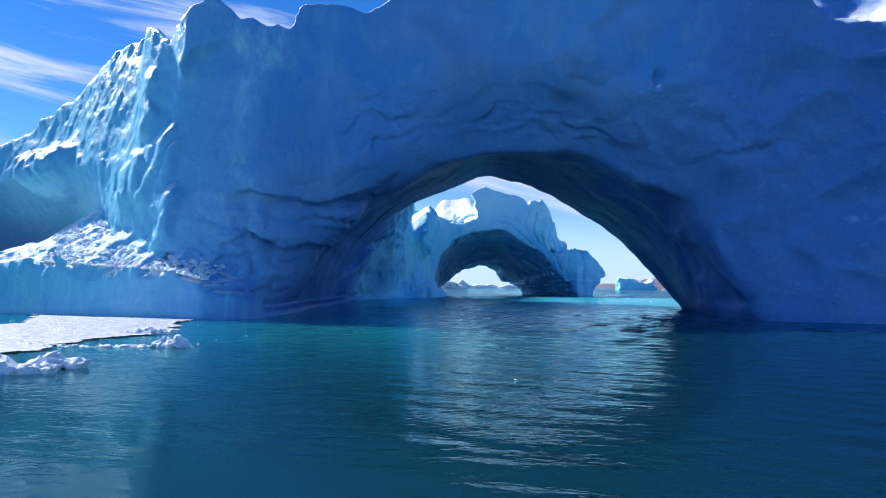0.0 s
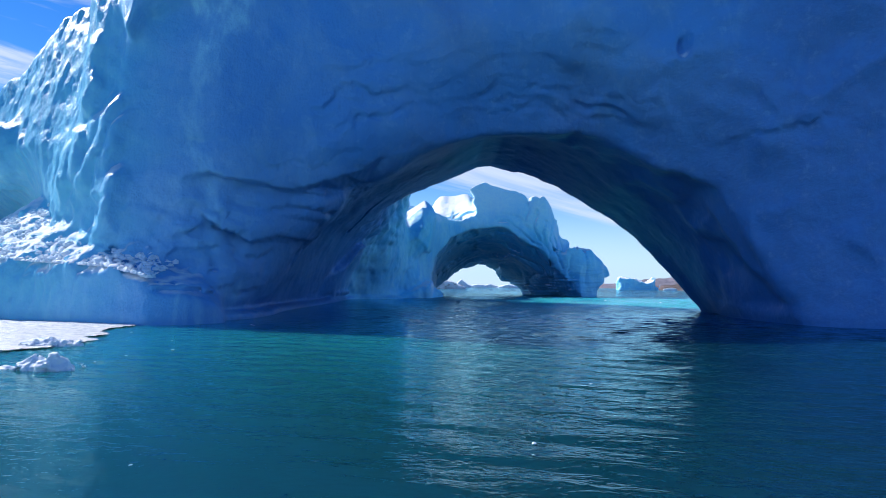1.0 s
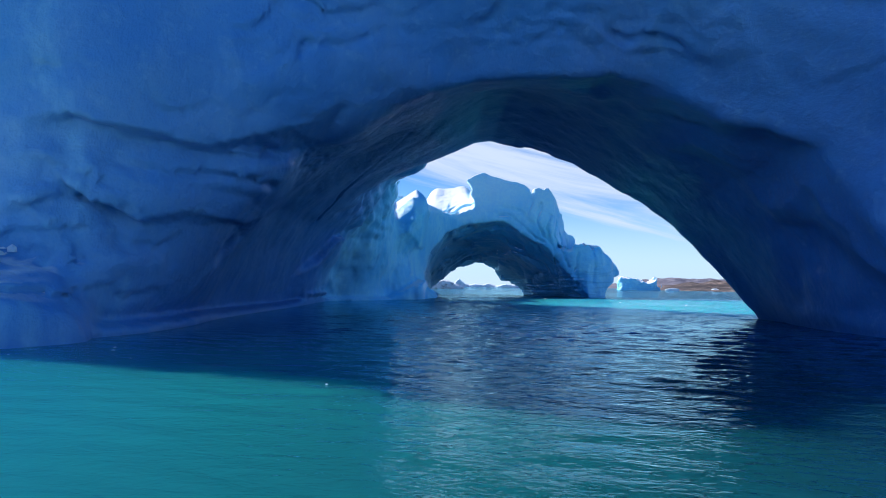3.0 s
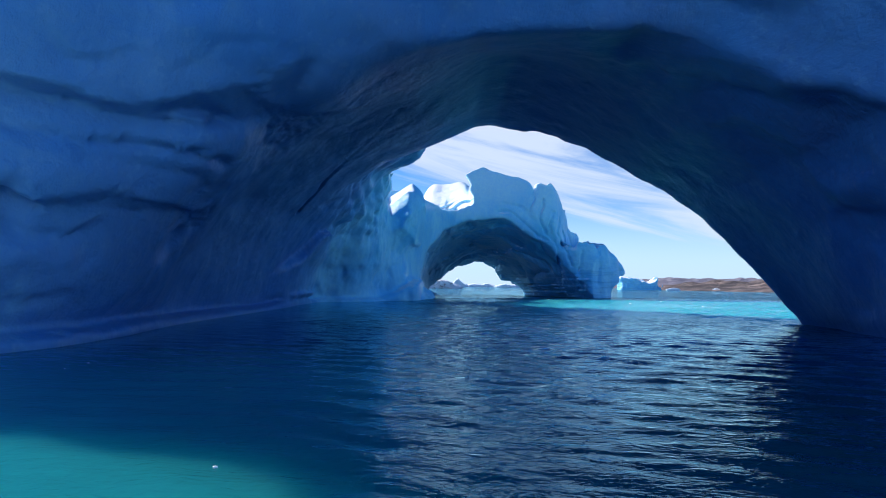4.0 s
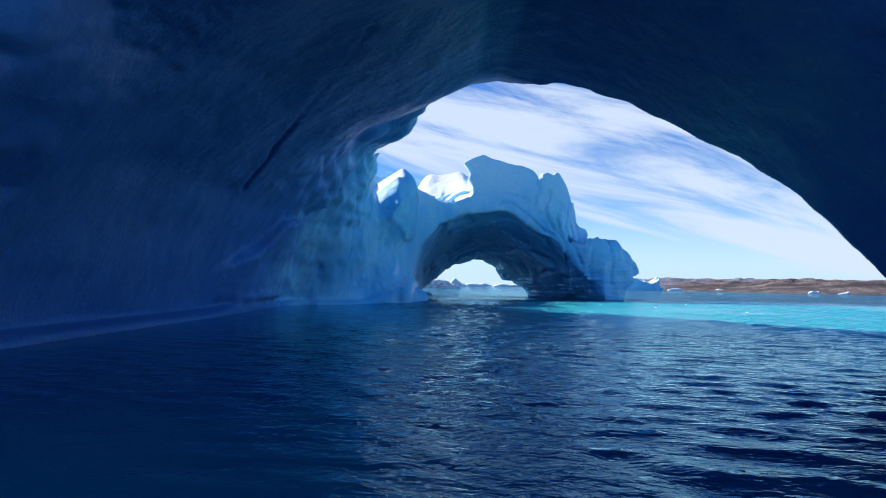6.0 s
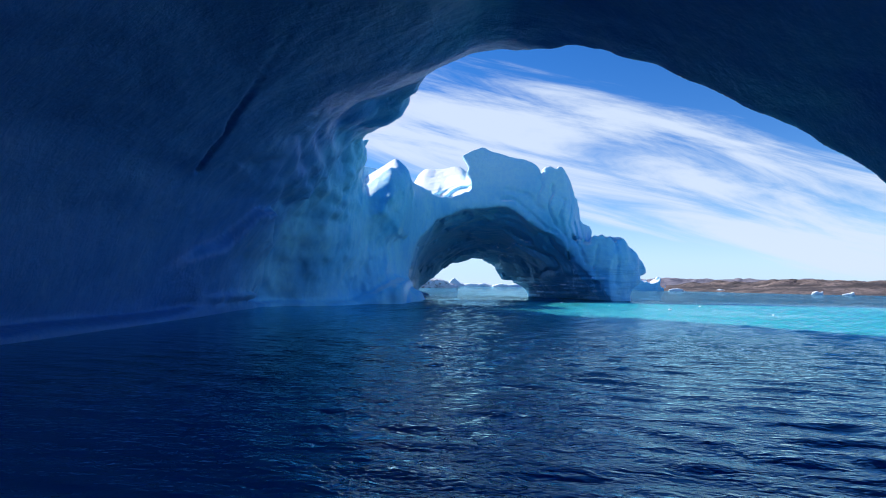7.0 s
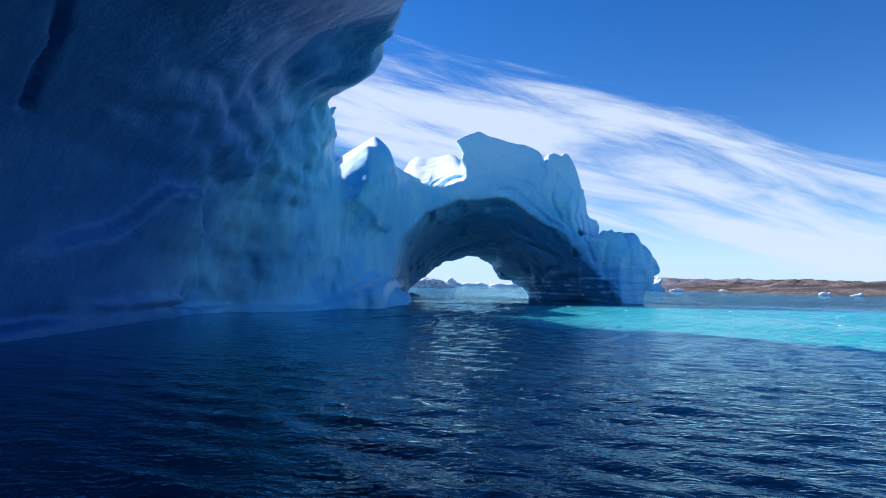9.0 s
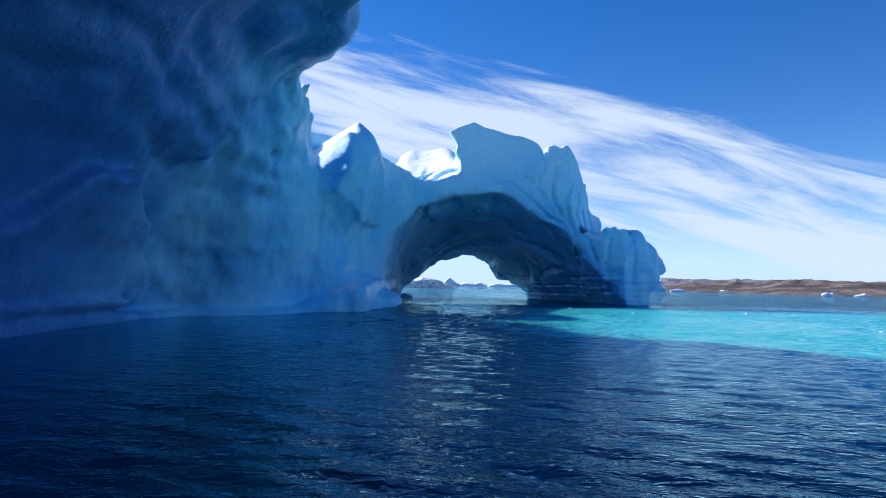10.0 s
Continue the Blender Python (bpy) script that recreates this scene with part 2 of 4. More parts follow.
def islet_material():
    m, k, sh, at = material("snow_streaked_rock")
    tone = k.noise(k.stretch(at, (1.0, 1.0, 2.5)), 0.35, 6.0, 0.65, 0.5)
    k.put(k.mix(k.ramp(tone, 0.36, 0.50), (0.20, 0.17, 0.17), (0.72, 0.75, 0.79)), sh.inputs["Base Color"])
    sh.inputs["Roughness"].default_value = 0.85
    return m


ISLET = islet_material()
def slush_material():
    m, k, sh, at = material("wet_slush_ice")
    tone = k.noise(at, 2.2, 6.0, 0.65)
    k.put(k.mix(k.ramp(tone, 0.36, 0.62), (0.33, 0.40, 0.48), (0.66, 0.69, 0.73)), sh.inputs["Base Color"])
    sh.inputs["Roughness"].default_value = 0.5
    k.put(k.bump(k.noise(at, 7.0, 5.0, 0.65), 0.9, 0.10), sh.inputs["Normal"])
    return m


SLUSH = slush_material()
ICE = ice_material()
RUBBLE, SEA, ROCK = snow_material(), water_material(), rock_material()
# rock of the far hills, with aerial haze mixed into its base colour
HAZED_ROCK = rock_material("hazed_rock", (0.15, 0.14, 0.18), (0.27, 0.25, 0.29))


# ---- tools for meshes ----
def curve(value, *pairs, soft=0.06):
    """A smooth line through (at, height) pairs, taken at value."""
    xs, ys = [p[0] for p in pairs], [p[1] for p in pairs]
    pad = (xs[-1] - xs[0]) * soft
    at = np.linspace(xs[0] - 2 * pad, xs[-1] + 2 * pad, 600)
    step = at[1] - at[0]
    n = max(1, int(pad / step / 2))
    bell = np.hanning(2 * n + 3)
    line = np.interp(at, xs, ys)
    line = np.convolve(np.pad(line, n + 1, mode="edge"), bell / bell.sum(), mode="valid")
    return np.interp(value, at, line).astype(np.float32)


def lattice(ix, iy, iz, seed):
    h = (ix * 374761393 + iy * 668265263 + iz * 2147483647 + seed * 144665) & 0x7FFFFFFF
    h = ((h ^ (h >> 13)) * 1274126177) & 0x7FFFFFFF
    return ((h ^ (h >> 16)) & 0xFFFF).astype(np.float32) / 32767.5 - 1.0


def rough(x, y, z, seed=0):
    """Smooth value noise from -1 to 1, one unit wide."""
    ix, iy, iz = (np.floor(a).astype(np.int64) for a in (x, y, z))
    fx, fy, fz = x - ix, y - iy, z - iz
    fx, fy, fz = (f * f * f * (f * (f * 6 - 15) + 10) for f in (fx, fy, fz))
    total = 0
    for i in (0, 1):
        for j in (0, 1):
            for n in (0, 1):
                w = (fx if i else 1 - fx) * (fy if j else 1 - fy) * (fz if n else 1 - fz)
                total = total + w * lattice(ix + i, iy + j, iz + n, seed)
    return total.astype(np.float32)


def fractal(x, y, z, seed=0, octaves=3, gain=0.5):
    total, size = 0, 1.0
    for o in range(octaves):
        f = 2.03 ** o
        total = total + size * rough(x * f + 7.3 * o, y * f + 3.1 * o, z * f + 1.7 * o, seed + o)
        size *= gain
    return total


def smax(a, b, r):
    h = np.maximum(r - np.abs(a - b), 0) / r
    return np.maximum(a, b) + h * h * r * 0.25


def smin(a, b, r):
    return -smax(-a, -b, r)


def step_between(v, lo, hi):
    f = np.clip((v - lo) / (hi - lo), 0, 1)
    return f * f * (3 - 2 * f)


def shell(name, field, lo, hi, cell, mat, parent):
    """The surface where field is nought, as one smooth mesh of quads."""
    axes = [np.arange(a, b + cell, cell, dtype=np.float32) for a, b in zip(lo, hi)]
    d = field(*axes)
    nx, ny, nz = d.shape
    inside = d < 0
    count = np.zeros((nx - 1, ny - 1, nz - 1), np.int8)
    for i in (0, 1):
        for j in (0, 1):
            for n in (0, 1):
                count += inside[i:nx - 1 + i, j:ny - 1 + j, n:nz - 1 + n]
    cells = np.argwhere((count > 0) & (count < 8))
    number = np.full(count.shape, -1, np.int32)
    number[tuple(cells.T)] = np.arange(len(cells))
    corners = [(i, j, n) for i in (0, 1) for j in (0, 1) for n in (0, 1)]
    value = {c: d[cells[:, 0] + c[0], cells[:, 1] + c[1], cells[:, 2] + c[2]] for c in corners}
    total, hits = np.zeros((len(cells), 3)), np.zeros(len(cells))
    for a in corners:
        for axis in range(3):
            if a[axis]:
                continue
            b = tuple(1 if q == axis else a[q] for q in range(3))
            cross = (value[a] < 0) != (value[b] < 0)
            f = np.where(cross, value[a] / np.where(cross, value[a] - value[b], 1), 0)
            p = np.tile(np.array(a, float), (len(cells), 1))
            p[:, axis] = f
            total += np.where(cross[:, None], p, 0)
            hits += cross
    verts = np.array(lo) + (cells + total / hits[:, None]) * cell
    faces = []
    for axis in range(3):
        p, q = [(1, 2), (2, 0), (0, 1)][axis]
        here = [slice(None)] * 3
        nxt = [slice(None)] * 3
        here[axis], nxt[axis] = slice(0, -1), slice(1, None)
        a, b = inside[tuple(here)], inside[tuple(nxt)]
        at = np.argwhere(a != b)
        at = at[(at[:, p] > 0) & (at[:, q] > 0) & (at[:, p] < d.shape[p] - 1) & (at[:, q] < d.shape[q] - 1)]
        quad = []
        for op, oq in ((1, 1), (0, 1), (0, 0), (1, 0)):
            c = at.copy()
            c[:, p] -= op
            c[:, q] -= oq
            quad.append(number[tuple(c.T)])
        quad = np.stack(quad, 1)
        flip = ~a[tuple(at.T)]
        quad[flip] = quad[flip][:, ::-1]
        faces.append(quad)
    faces = np.concatenate(faces)
    mesh = bpy.data.meshes.new(name)
    mesh.vertices.add(len(verts))
    mesh.vertices.foreach_set("co", verts.astype(np.float32).ravel())
    mesh.loops.add(faces.size)
    mesh.loops.foreach_set("vertex_index", faces.ravel().astype(np.int32))
    mesh.polygons.add(len(faces))
    mesh.polygons.foreach_set("loop_start", np.arange(0, faces.size, 4, dtype=np.int32))
    mesh.update(calc_edges=True)
    mesh.validate()
    mesh.polygons.foreach_set("use_smooth", np.ones(len(mesh.polygons), bool))
    mesh.materials.append(mat)
    ob = new(name, mesh)
    ob.parent = parent
    return ob


def part(name, bm, mat, parent=None, label=""):
    mesh = bpy.data.meshes.new(name)
    bm.to_mesh(mesh)
    bm.free()
    mesh.materials.append(mat)
    ob = new(name, mesh)
    ob.parent = parent
    if label:
        tagged(ob, label)
    return ob


# ---- the iceberg ----
def roof_near(x, y):
    """Height of the hollow under the near arch and along the side wall."""
    front = curve(x, (-19, -9), (-16.4, -4), (-14.3, 0), (-11.9, 3), (-9.2, 6.5), (-5.4, 10), (-1.8, 12.3), (0.8, 13.2), (3.3, 13.9), (5.8, 14.2), (10.9, 14.4),
                  (12.9, 13.5), (14.9, 12.2), (18, 10.6), (20, 9.4), (22.2, 5), (24, 0), (26, -5), (29, -9), soft=0.012)
    back = curve(x, (-19, -9), (-17.0, -4), (-15.2, 0), (-13.2, 5.5), (-11.4, 8.2), (-9, 10.2), (-6.3, 12.2), (-3, 13.8), (0, 15.0), (3, 16.5), (4.5, 17.2), (6.4, 17.4), (8.4, 16.8),
                 (10.5, 15.6), (12.6, 14.3), (15.5, 12.2), (18.9, 9.8), (22, 6.6), (27, 0.2), (28.5, -4), (31, -9), soft=0.02)
    wall = curve(x, (-21, -12), (-18.2, -4), (-16.4, 0), (-13.8, 6), (-11.4, 8.8), (-8.8, 11.2), (-7.4, 14.3), (-6, 16.2), (-3, 18.2), (1, 19.6), (8, 24), soft=0.03)
    end = curve(x, (-12, -12), (-9, -6), (-6.8, 0), (-5.6, 6), (-4.6, 10), (-3.6, 14), (-2.7, 17), (-1.5, 22), (3, 30), soft=0.03)
    a, b, c = step_between(y, 52, 68), step_between(y, 80, 99), step_between(y, 104, 121)
    return ((front * (1 - a) + back * a) * (1 - b) + wall * b) * (1 - c) + end * c


def ledge_front(x):
    return curve(x, (-60, 56), (-36, 48), (-31, 46), (-26, 44.2), (-20, 42.2), (-16, 40.4), (-14, 41.2), (-12.5, 43.5), soft=0.03)


def ledge_top(x, y):
    rim = curve(x, (-60, 3.2), (-36, 3.6), (-32, 4.0), (-26, 3.7), (-19, 3.3), (-16.5, 2.8), (-14.5, 2.2), (-12.5, 1.5), soft=0.03)
    slope = curve(x, (-46, 0.1), (-34, 0.45), (-29, 0.85), (-22, 0.85), (-18.5, 0.5), (-15, 0.15), (-12, 0.05), soft=0.05)
    return rim + slope * np.clip(y - ledge_front(x) - 0.5, 0, 5.5)


def near_field(X, Y, Z):
    """Signed distance, about, to the near arch and the side wall: below nought in the ice."""
    x, y, z = X[:, None, None], Y[None, :, None], Z[None, None, :]
    front = curve(X, (-60, 66), (-44, 60), (-36, 55.5), (-30, 50.9), (-26, 48.5), (-23.9, 46.5), (-19.5, 44.3), (-14, 44.6), (-10, 47.3), (-4, 49.3), (4, 50), (16, 49.2), (22, 46.3), (30, 42.5), (45, 37), soft=0.025)[:, None, None]
    lean = curve(X, (-60, 0.25), (-25.6, 0.25), (-23.8, 0.10), (-14, 0.08), (4, 0.02), (16, -0.10), (24, -0.2), (45, -0.25), soft=0.02)[:, None, None]
    under = curve(X, (-60, 1.5), (-36, 1.5), (-31, 0.8), (-26.5, 0.0), (45, 0.0))[:, None, None]
    tooth = curve(X, (-23, 0), (-21.0, 0), (-19.0, 1.4), (-16.8, 0.8), (-14.4, 0.1), (-13, 0), soft=0.008)[:, None, None]
    tooth_foot = curve(X, (-22, 21), (-21, 20.2), (-19.5, 17.4), (-18.6, 19.0), (-16.5, 20), (-13, 20), soft=0.01)[:, None, None]
    # snowy ribs that run down beside the rubble
    rib = np.zeros((len(X), 1, len(Z)), np.float32)
    for tall, line in ((0.8, ((14.8, -19.9), (12.8, -20.8), (11.1, -21.3), (9.8, -22.2), (7.5, -22.7))), (0.8, ((13.6, -19.4), (11.5, -20.3), (9.4, -20.7), (6.5, -20.9))),
                       (1.0, ((10.2, -19.8), (7.6, -20.0), (5.9, -20.5), (4.0, -21.2))), (0.6, ((19.5, -22.9), (15.4, -22.8), (12.6, -22.6))), (0.6, ((13.4, -23.4), (10.6, -23.5), (8.0, -23.4))),
                       (0.6, ((12.6, -24.3), (9.8, -24.9), (7.5, -24.7))), (0.5, ((14.0, -21.3), (12.4, -21.9), (10.0, -22.2)))):
        hs, xs = [p[0] for p in line][::-1], [p[1] for p in line][::-1]
        off = X[:, None] - np.interp(Z, hs, xs)[None, :] - 0.22 * rough(X[:, None] * 0 + 5 * tall, Z[None, :] / 0.9, X[:, None] * 0 + hs[0], 67)
        ends = step_between(Z, hs[-1], hs[-1] - 1.6) * step_between(Z, hs[0], hs[0] + 1.6)
        rib = np.maximum(rib, (tall * np.interp(off, (-1.5, -0.2, 0.25, 0.9), (0, 1, 1, 0)) * ends[None, :]).astype(np.float32)[:, None, :])
    # the face draws back towards the lip of the arch
    drawn = curve(X, (-9, 0), (-5, 0.6), (-1, 3.2), (2, 4.3), (12, 4.4), (16, 3.4), (20, 2.4), (26, 0))[:, None, None]
    over = z - roof_near(X, np.full_like(X, 50.0))[:, None, None]
    front = front + drawn * (1 - step_between(over, -1.0, 8.0))
    d_front = front + lean * np.maximum(z - 11, -2) + under * np.maximum(12.5 - z, 0) - tooth * step_between(z - tooth_foot, 0, 0.9) - rib - y
    back = curve(X, (-20, 84), (-2, 79), (7, 80.5), (17, 74), (22, 70.5), (27, 69.5), (45, 72), soft=0.05)[:, None, None]
    edge = curve(Y, (70, 11), (84, 7.6), (90, 4.0), (95, 1.8), (103, -0.9), (109, -3.2), (115, -5.3), (118.5, -5.8), (121, -4), (124, -1.5), (145, 1.5), soft=0.015)[None, :, None]
    d_foot = smax(d_front, smin(y - back, x - edge, 2.5), 1.2)
    crest = curve(X, (-60, 9), (-46, 16.4), (-43, 17.4), (-40, 18.6), (-37, 19.6), (-34.5, 20.7), (-31.5, 22.4), (-28.6, 23.4), (-26, 23.7), (-24.6, 23.1), (-23.5, 22.7), (-22.4, 22.0), (-21.6, 21.1), (-21.2, 21.0), (-20.4, 21.6), (-19.2, 22.5),
                  (-18.2, 23.4), (-17.5, 24.2), (-16.9, 23.7), (-16.2, 23.1), (-15.6, 22.2), (-14.8, 22.7), (-14.2, 22.3), (-13.5, 22.2), (-13.0, 22.5), (-12.3, 22.3), (-12.0, 22.3), (-11.8, 24.2), (-11.1, 24.7), (-10.0, 25.0), (-8.2, 25.2), (-6.5, 25.2), (-5.6, 25.7), (-4.1, 26.8), (4, 28.5), (18, 28.6), (24, 25.6), (26.8, 23.0), (28.5, 21.6), (31, 21.0), (45, 18), soft=0.002)[:, None, None]
    rise = curve(X, (-60, -0.12), (-26, -0.12), (-12, -0.04), (-4, 0.03), (18, 0.0), (25, 0.35), (45, 0.42))[:, None, None]
    line = front[:, :, -1:]
    top = crest + rise * np.clip(y - line - 1.5, 0, 30)
    along = curve(Y, (70, 40), (80, 30), (90, 26), (97, 22.8), (104, 20.8), (110, 19.5), (115, 18.5), (117, 17.8), (119, 15.4), (121.5, 13.8), (124, 13.5), (129, 13.6), (135, 13.8), (150, 14), soft=0.015)[None, :, None]
    top = top + curve(X, (-60, 0), (22, 0), (26, 0.6), (45, 0.7), soft=0.01)[:, None, None] * np.clip(y - line - 0.8, 0, 8)
    away = np.clip(-10 - x, 0, 60)
    top = smin(top, along - 0.14 * away, 2.0)
    d_top = (z - top) * 0.75
    xx, yy = np.meshgrid(X, Y, indexing="ij")
    roof = roof_near(xx, yy)
    steep = np.sqrt(1 + np.gradient(roof, X, axis=0) ** 2)
    d_roof = ((roof / steep)[:, :, None] - z / steep[:, :, None])
    # the face is hollowed towards the arch
    d = smax(d_foot, d_top, 0.35)
    d = smax(d, d_roof, curve(X, (-16, 6.0), (-10, 6.0), (-5, 5.0), (0, 1.2), (2, 0.5), (40, 0.6))[:, None, None])
    # a rounded shoulder over the cave
    knob = (np.sqrt(((x + 35.0) / 4.8) ** 2 + ((y - 56.8) / 3.6) ** 2 + ((z - 12.7) / 2.6) ** 2) - 1) * 2.6
    d = smin(d, knob, 1.0)
    # wave-cut shelf along the waterline
    shelf = smax(d - 1.4, z - 0.6 + 0.25 * np.maximum(d, 0), 0.5)
    shelf = np.maximum(shelf, np.maximum(x - 5, 46 - y))
    d = np.minimum(d, shelf)
    # ledge that carries the rubble
    ledge = smax(ledge_front(X)[:, None, None] + 0.05 * z - y, (z - ledge_top(x, y)) * 0.75, 0.4)
    ledge = smax(ledge, x + 12.2 + 0.55 * np.maximum(y - 43.5, 0), 2.4)
    ledge = np.maximum(ledge, y - 56)
    d = smin(d, ledge, 0.5)
    band = np.abs(d) < 2.2
    i, j, n = np.nonzero(band)
    bx, by, bz = X[i], Y[j], Z[n]
    face = step_between(by, 62, 55)
    left = step_between(bx, -17, -21) * step_between(by, 70, 58)
    sleek = step_between(by, 56, 62) * step_between(by, 98, 88)
    mild = (1 - 0.6 * left) * (1 - 0.45 * face) * (1 - 0.6 * sleek)
    add = mild * 0.6 * fractal(bx / 8, by / 8, bz / 8, 11, 2) - 0.1
    add += mild * 0.22 * fractal(bx / 2.3, by / 2.3, bz / 2.0, 21, 3)
    # two scalloped ledges on the face, with an overhang above each
    for line, deep, tall in ((((-16.5, 8.6), (-14.4, 9.6), (-12.6, 9.3), (-10.4, 8.8), (-7.3, 10.0), (-5.9, 10.7), (-4.6, 11.6), (-3.2, 12.4)), 1.3, 3.6),
                             (((-15.6, 7.2), (-15.2, 7.0), (-13.4, 5.9), (-12.4, 5.2), (-10.4, 5.9), (-8.3, 5.1), (-5.9, 6.3), (-4, 8)), 1.1, 3.8),
                             (((17, 13.8), (19, 13.4), (22.8, 13.3), (29, 12.1), (34.4, 11.9), (45, 12.5)), 0.32, 5.0)):
        at = np.interp(bx, [p[0] for p in line], [p[1] for p in line]) + (0.3 if line[0][0] < 0 else 0.9) * fractal(bx / 1.8, by / 4, bx * 0, 31, 3)
        v = at - bz
        ends = step_between(bx, line[0][0], line[0][0] + 2.5) * step_between(bx, line[-1][0], line[-1][0] - 3)
        here = 0.45 + 0.55 * step_between(rough(bx / 2.6, by / 5, bz / 6, 37), -0.4, 0.4)
        add += face * deep * ends * here * np.where(v > 0, np.clip(1 - v / tall, 0, 1) ** 1.6 * np.clip(v / 0.06, 0, 1), 0)
    add += face * step_between(bx, 4, 12) * 0.8 * (np.abs(fractal(bx / 6 + bz / 9, by / 6, bz / 7 - bx / 14, 39, 3, 0.45)) - 0.2)
    q = bz / 1.7 + 0.9 * fractal(bx / 5, by / 5, bz / 5, 36, 3)
    add += face * step_between(bx, -4, -8) * step_between(bx, -18, -15) * step_between(bz, 14, 11) * 0.28 * (q - np.floor(q)) ** 3 * step_between(rough(bx / 3, by / 4, bz / 3, 38), -0.3, 0.4)
    # layers that peel towards the arch
    r = np.hypot((bx - 5) * 0.82, bz + 1.5)
    wander = 1.3 * fractal(bx / 6, by / 6, bz / 6, 41, 3)
    peel = r / 1.25 + wander
    peel = peel - np.floor(peel)
    thin = r / 0.55 + 1.2 * wander + 0.4 * rough(bx / 1.5, by / 1.5, bz / 1.5, 47)
    thin = thin - np.floor(thin)
    patch = step_between(fractal(bx / 5, by / 5, bz / 5, 45, 2), -0.25, 0.3)
    near_arch = step_between(r, 24.5, 18.5) * face * step_between(r, 16.8, 18.2) * step_between(bx, 20, 12) * step_between(bx, -11, -6)
    add += near_arch * (0.36 * peel ** 2 * (0.35 + 0.65 * patch) + 0.18 * thin ** 2 * (0.35 + 0.65 * patch))
    # flutes that run down the slopes
    warp = 0.8 * rough(bx / 4, by / 4, bz / 5, 55)
    across = bx * 0.8 - by * 0.6 + 1.3 * warp
    flute = 0.6 * rough(across / 0.8, bz / 4.5, by / 6, 51) + 0.5 * rough(across / 0.36, bz / 2.4, by / 4, 53)
    add += 0.17 * flute * left
    rim_line = np.interp(by, (66, 80, 90, 97, 104, 115, 124), (17, 19, 21, 20, 19, 17.5, 13)) - bz
    dents = rough((bx + warp) / 1.3, (by + warp) / 1.5, (bz + 0.3 * by) / 4.2, 57) * 0.8 + 0.25 * rough((bx - warp) / 0.6, (by - warp) / 0.7, bz / 1.8, 58)
    dented = step_between(by, 94, 104) * (1 - 0.85 * step_between(rim_line, 5, 2)) * (0.35 + 0.65 * step_between(rough(bx / 6, by / 6, bz / 5, 59), -0.3, 0.3))
    chips = fractal(bx / 1.5, (by + 0.3 * bz) / 1.5, bz / 2.1, 87, 3, 0.55)
    add += dented * (0.52 * np.maximum(dents, -0.3) + 0.26 * np.abs(chips))
    bands = (rim_line + 1.1 * fractal(bx / 7, by / 9, bz / 7, 83, 3)) / 2.3
    bands = 0.5 + 0.5 * np.sin(6.2832 * bands)
    add += 0.22 * step_between(by, 78, 88) * step_between(by, 120, 112) * step_between(bz, 7.5, 10) * step_between(rim_line, 1.5, 4.0) * step_between(bx, 2, -3) * bands ** 2
    add += left * (0.10 * fractal(bx / 1.6, by / 1.6, bz / 2.4, 61, 2) + 0.12 * fractal(bx / 0.8, by / 0.8, bz / 1.3, 65, 3, 0.6))
    rub = step_between(by, 51, 49) * step_between(bx, -11, -14) * step_between(bz, 2.4, 3.2) * step_between(bz, 9.5, 7)
    add += rub * 0.26 * fractal(bx / 1.1, by / 1.1, bz / 1.1, 71, 3, 0.6)
    # a gabled buttress low on the wall
    gable = 8.8 + 0.8 * rough(by / 3, bz / 4, bx * 0, 81) - np.where(by < 97, 0.42 * (97 - by), 0.75 * (by - 97))
    add -= 1.25 * step_between(bz, gable + 0.35, gable - 0.5) * step_between(by, 82, 90) * step_between(by, 108, 102)
    add *= 0.3 + 0.7 * step_between(bz, 0.5, 1.5)
    # a long crack in the hollow, and a small round hole high on the face
    line = [np.array(p) for p in ((-1.2, 66.5, 14.1), (-2.3, 68.5, 13.4), (-3.7, 70.6, 12.8), (-5.1, 72.6, 12.2), (-7.0, 75.4, 11.5), (-8.8, 77.6, 10.6), (-9.8, 78.4, 9.6), (-11.0, 79.6, 8.8))]
    spot = np.nonzero((by > 66) & (by < 80.5) & (bz > 8) & (bz < 15) & (bx < 0) & (bx > -12))[0]
    here = np.stack([bx[spot], by[spot], bz[spot]], 1)
    gap = np.full(len(spot), 9.0)
    for p, q in zip(line, line[1:]):
        f = np.clip((here - p) @ (q - p) / ((q - p) @ (q - p)), 0, 1)
        gap = np.minimum(gap, np.linalg.norm(here - p - f[:, None] * (q - p), axis=1))
    add[spot] += 2.2 * step_between(gap, 0.25, 0.10)
    hole = np.sqrt((bx - 17.0) ** 2 + (bz - 19.0) ** 2 * 0.2)
    add += 0.7 * step_between(hole, 0.5, 0.15) * face
    d[i, j, n] += add
    return d


def gap_to(px, pz, *line):
    """How far points lie from a bent line."""
    near = np.full(px.shape, 99.0, np.float32)
    for (x0, z0), (x1, z1) in zip(line, line[1:]):
        ux, uz = x1 - x0, z1 - z0
        f = np.clip(((px - x0) * ux + (pz - z0) * uz) / (ux * ux + uz * uz), 0, 1)
        near = np.minimum(near, np.hypot(px - x0 - f * ux, pz - z0 - f * uz))
    return near


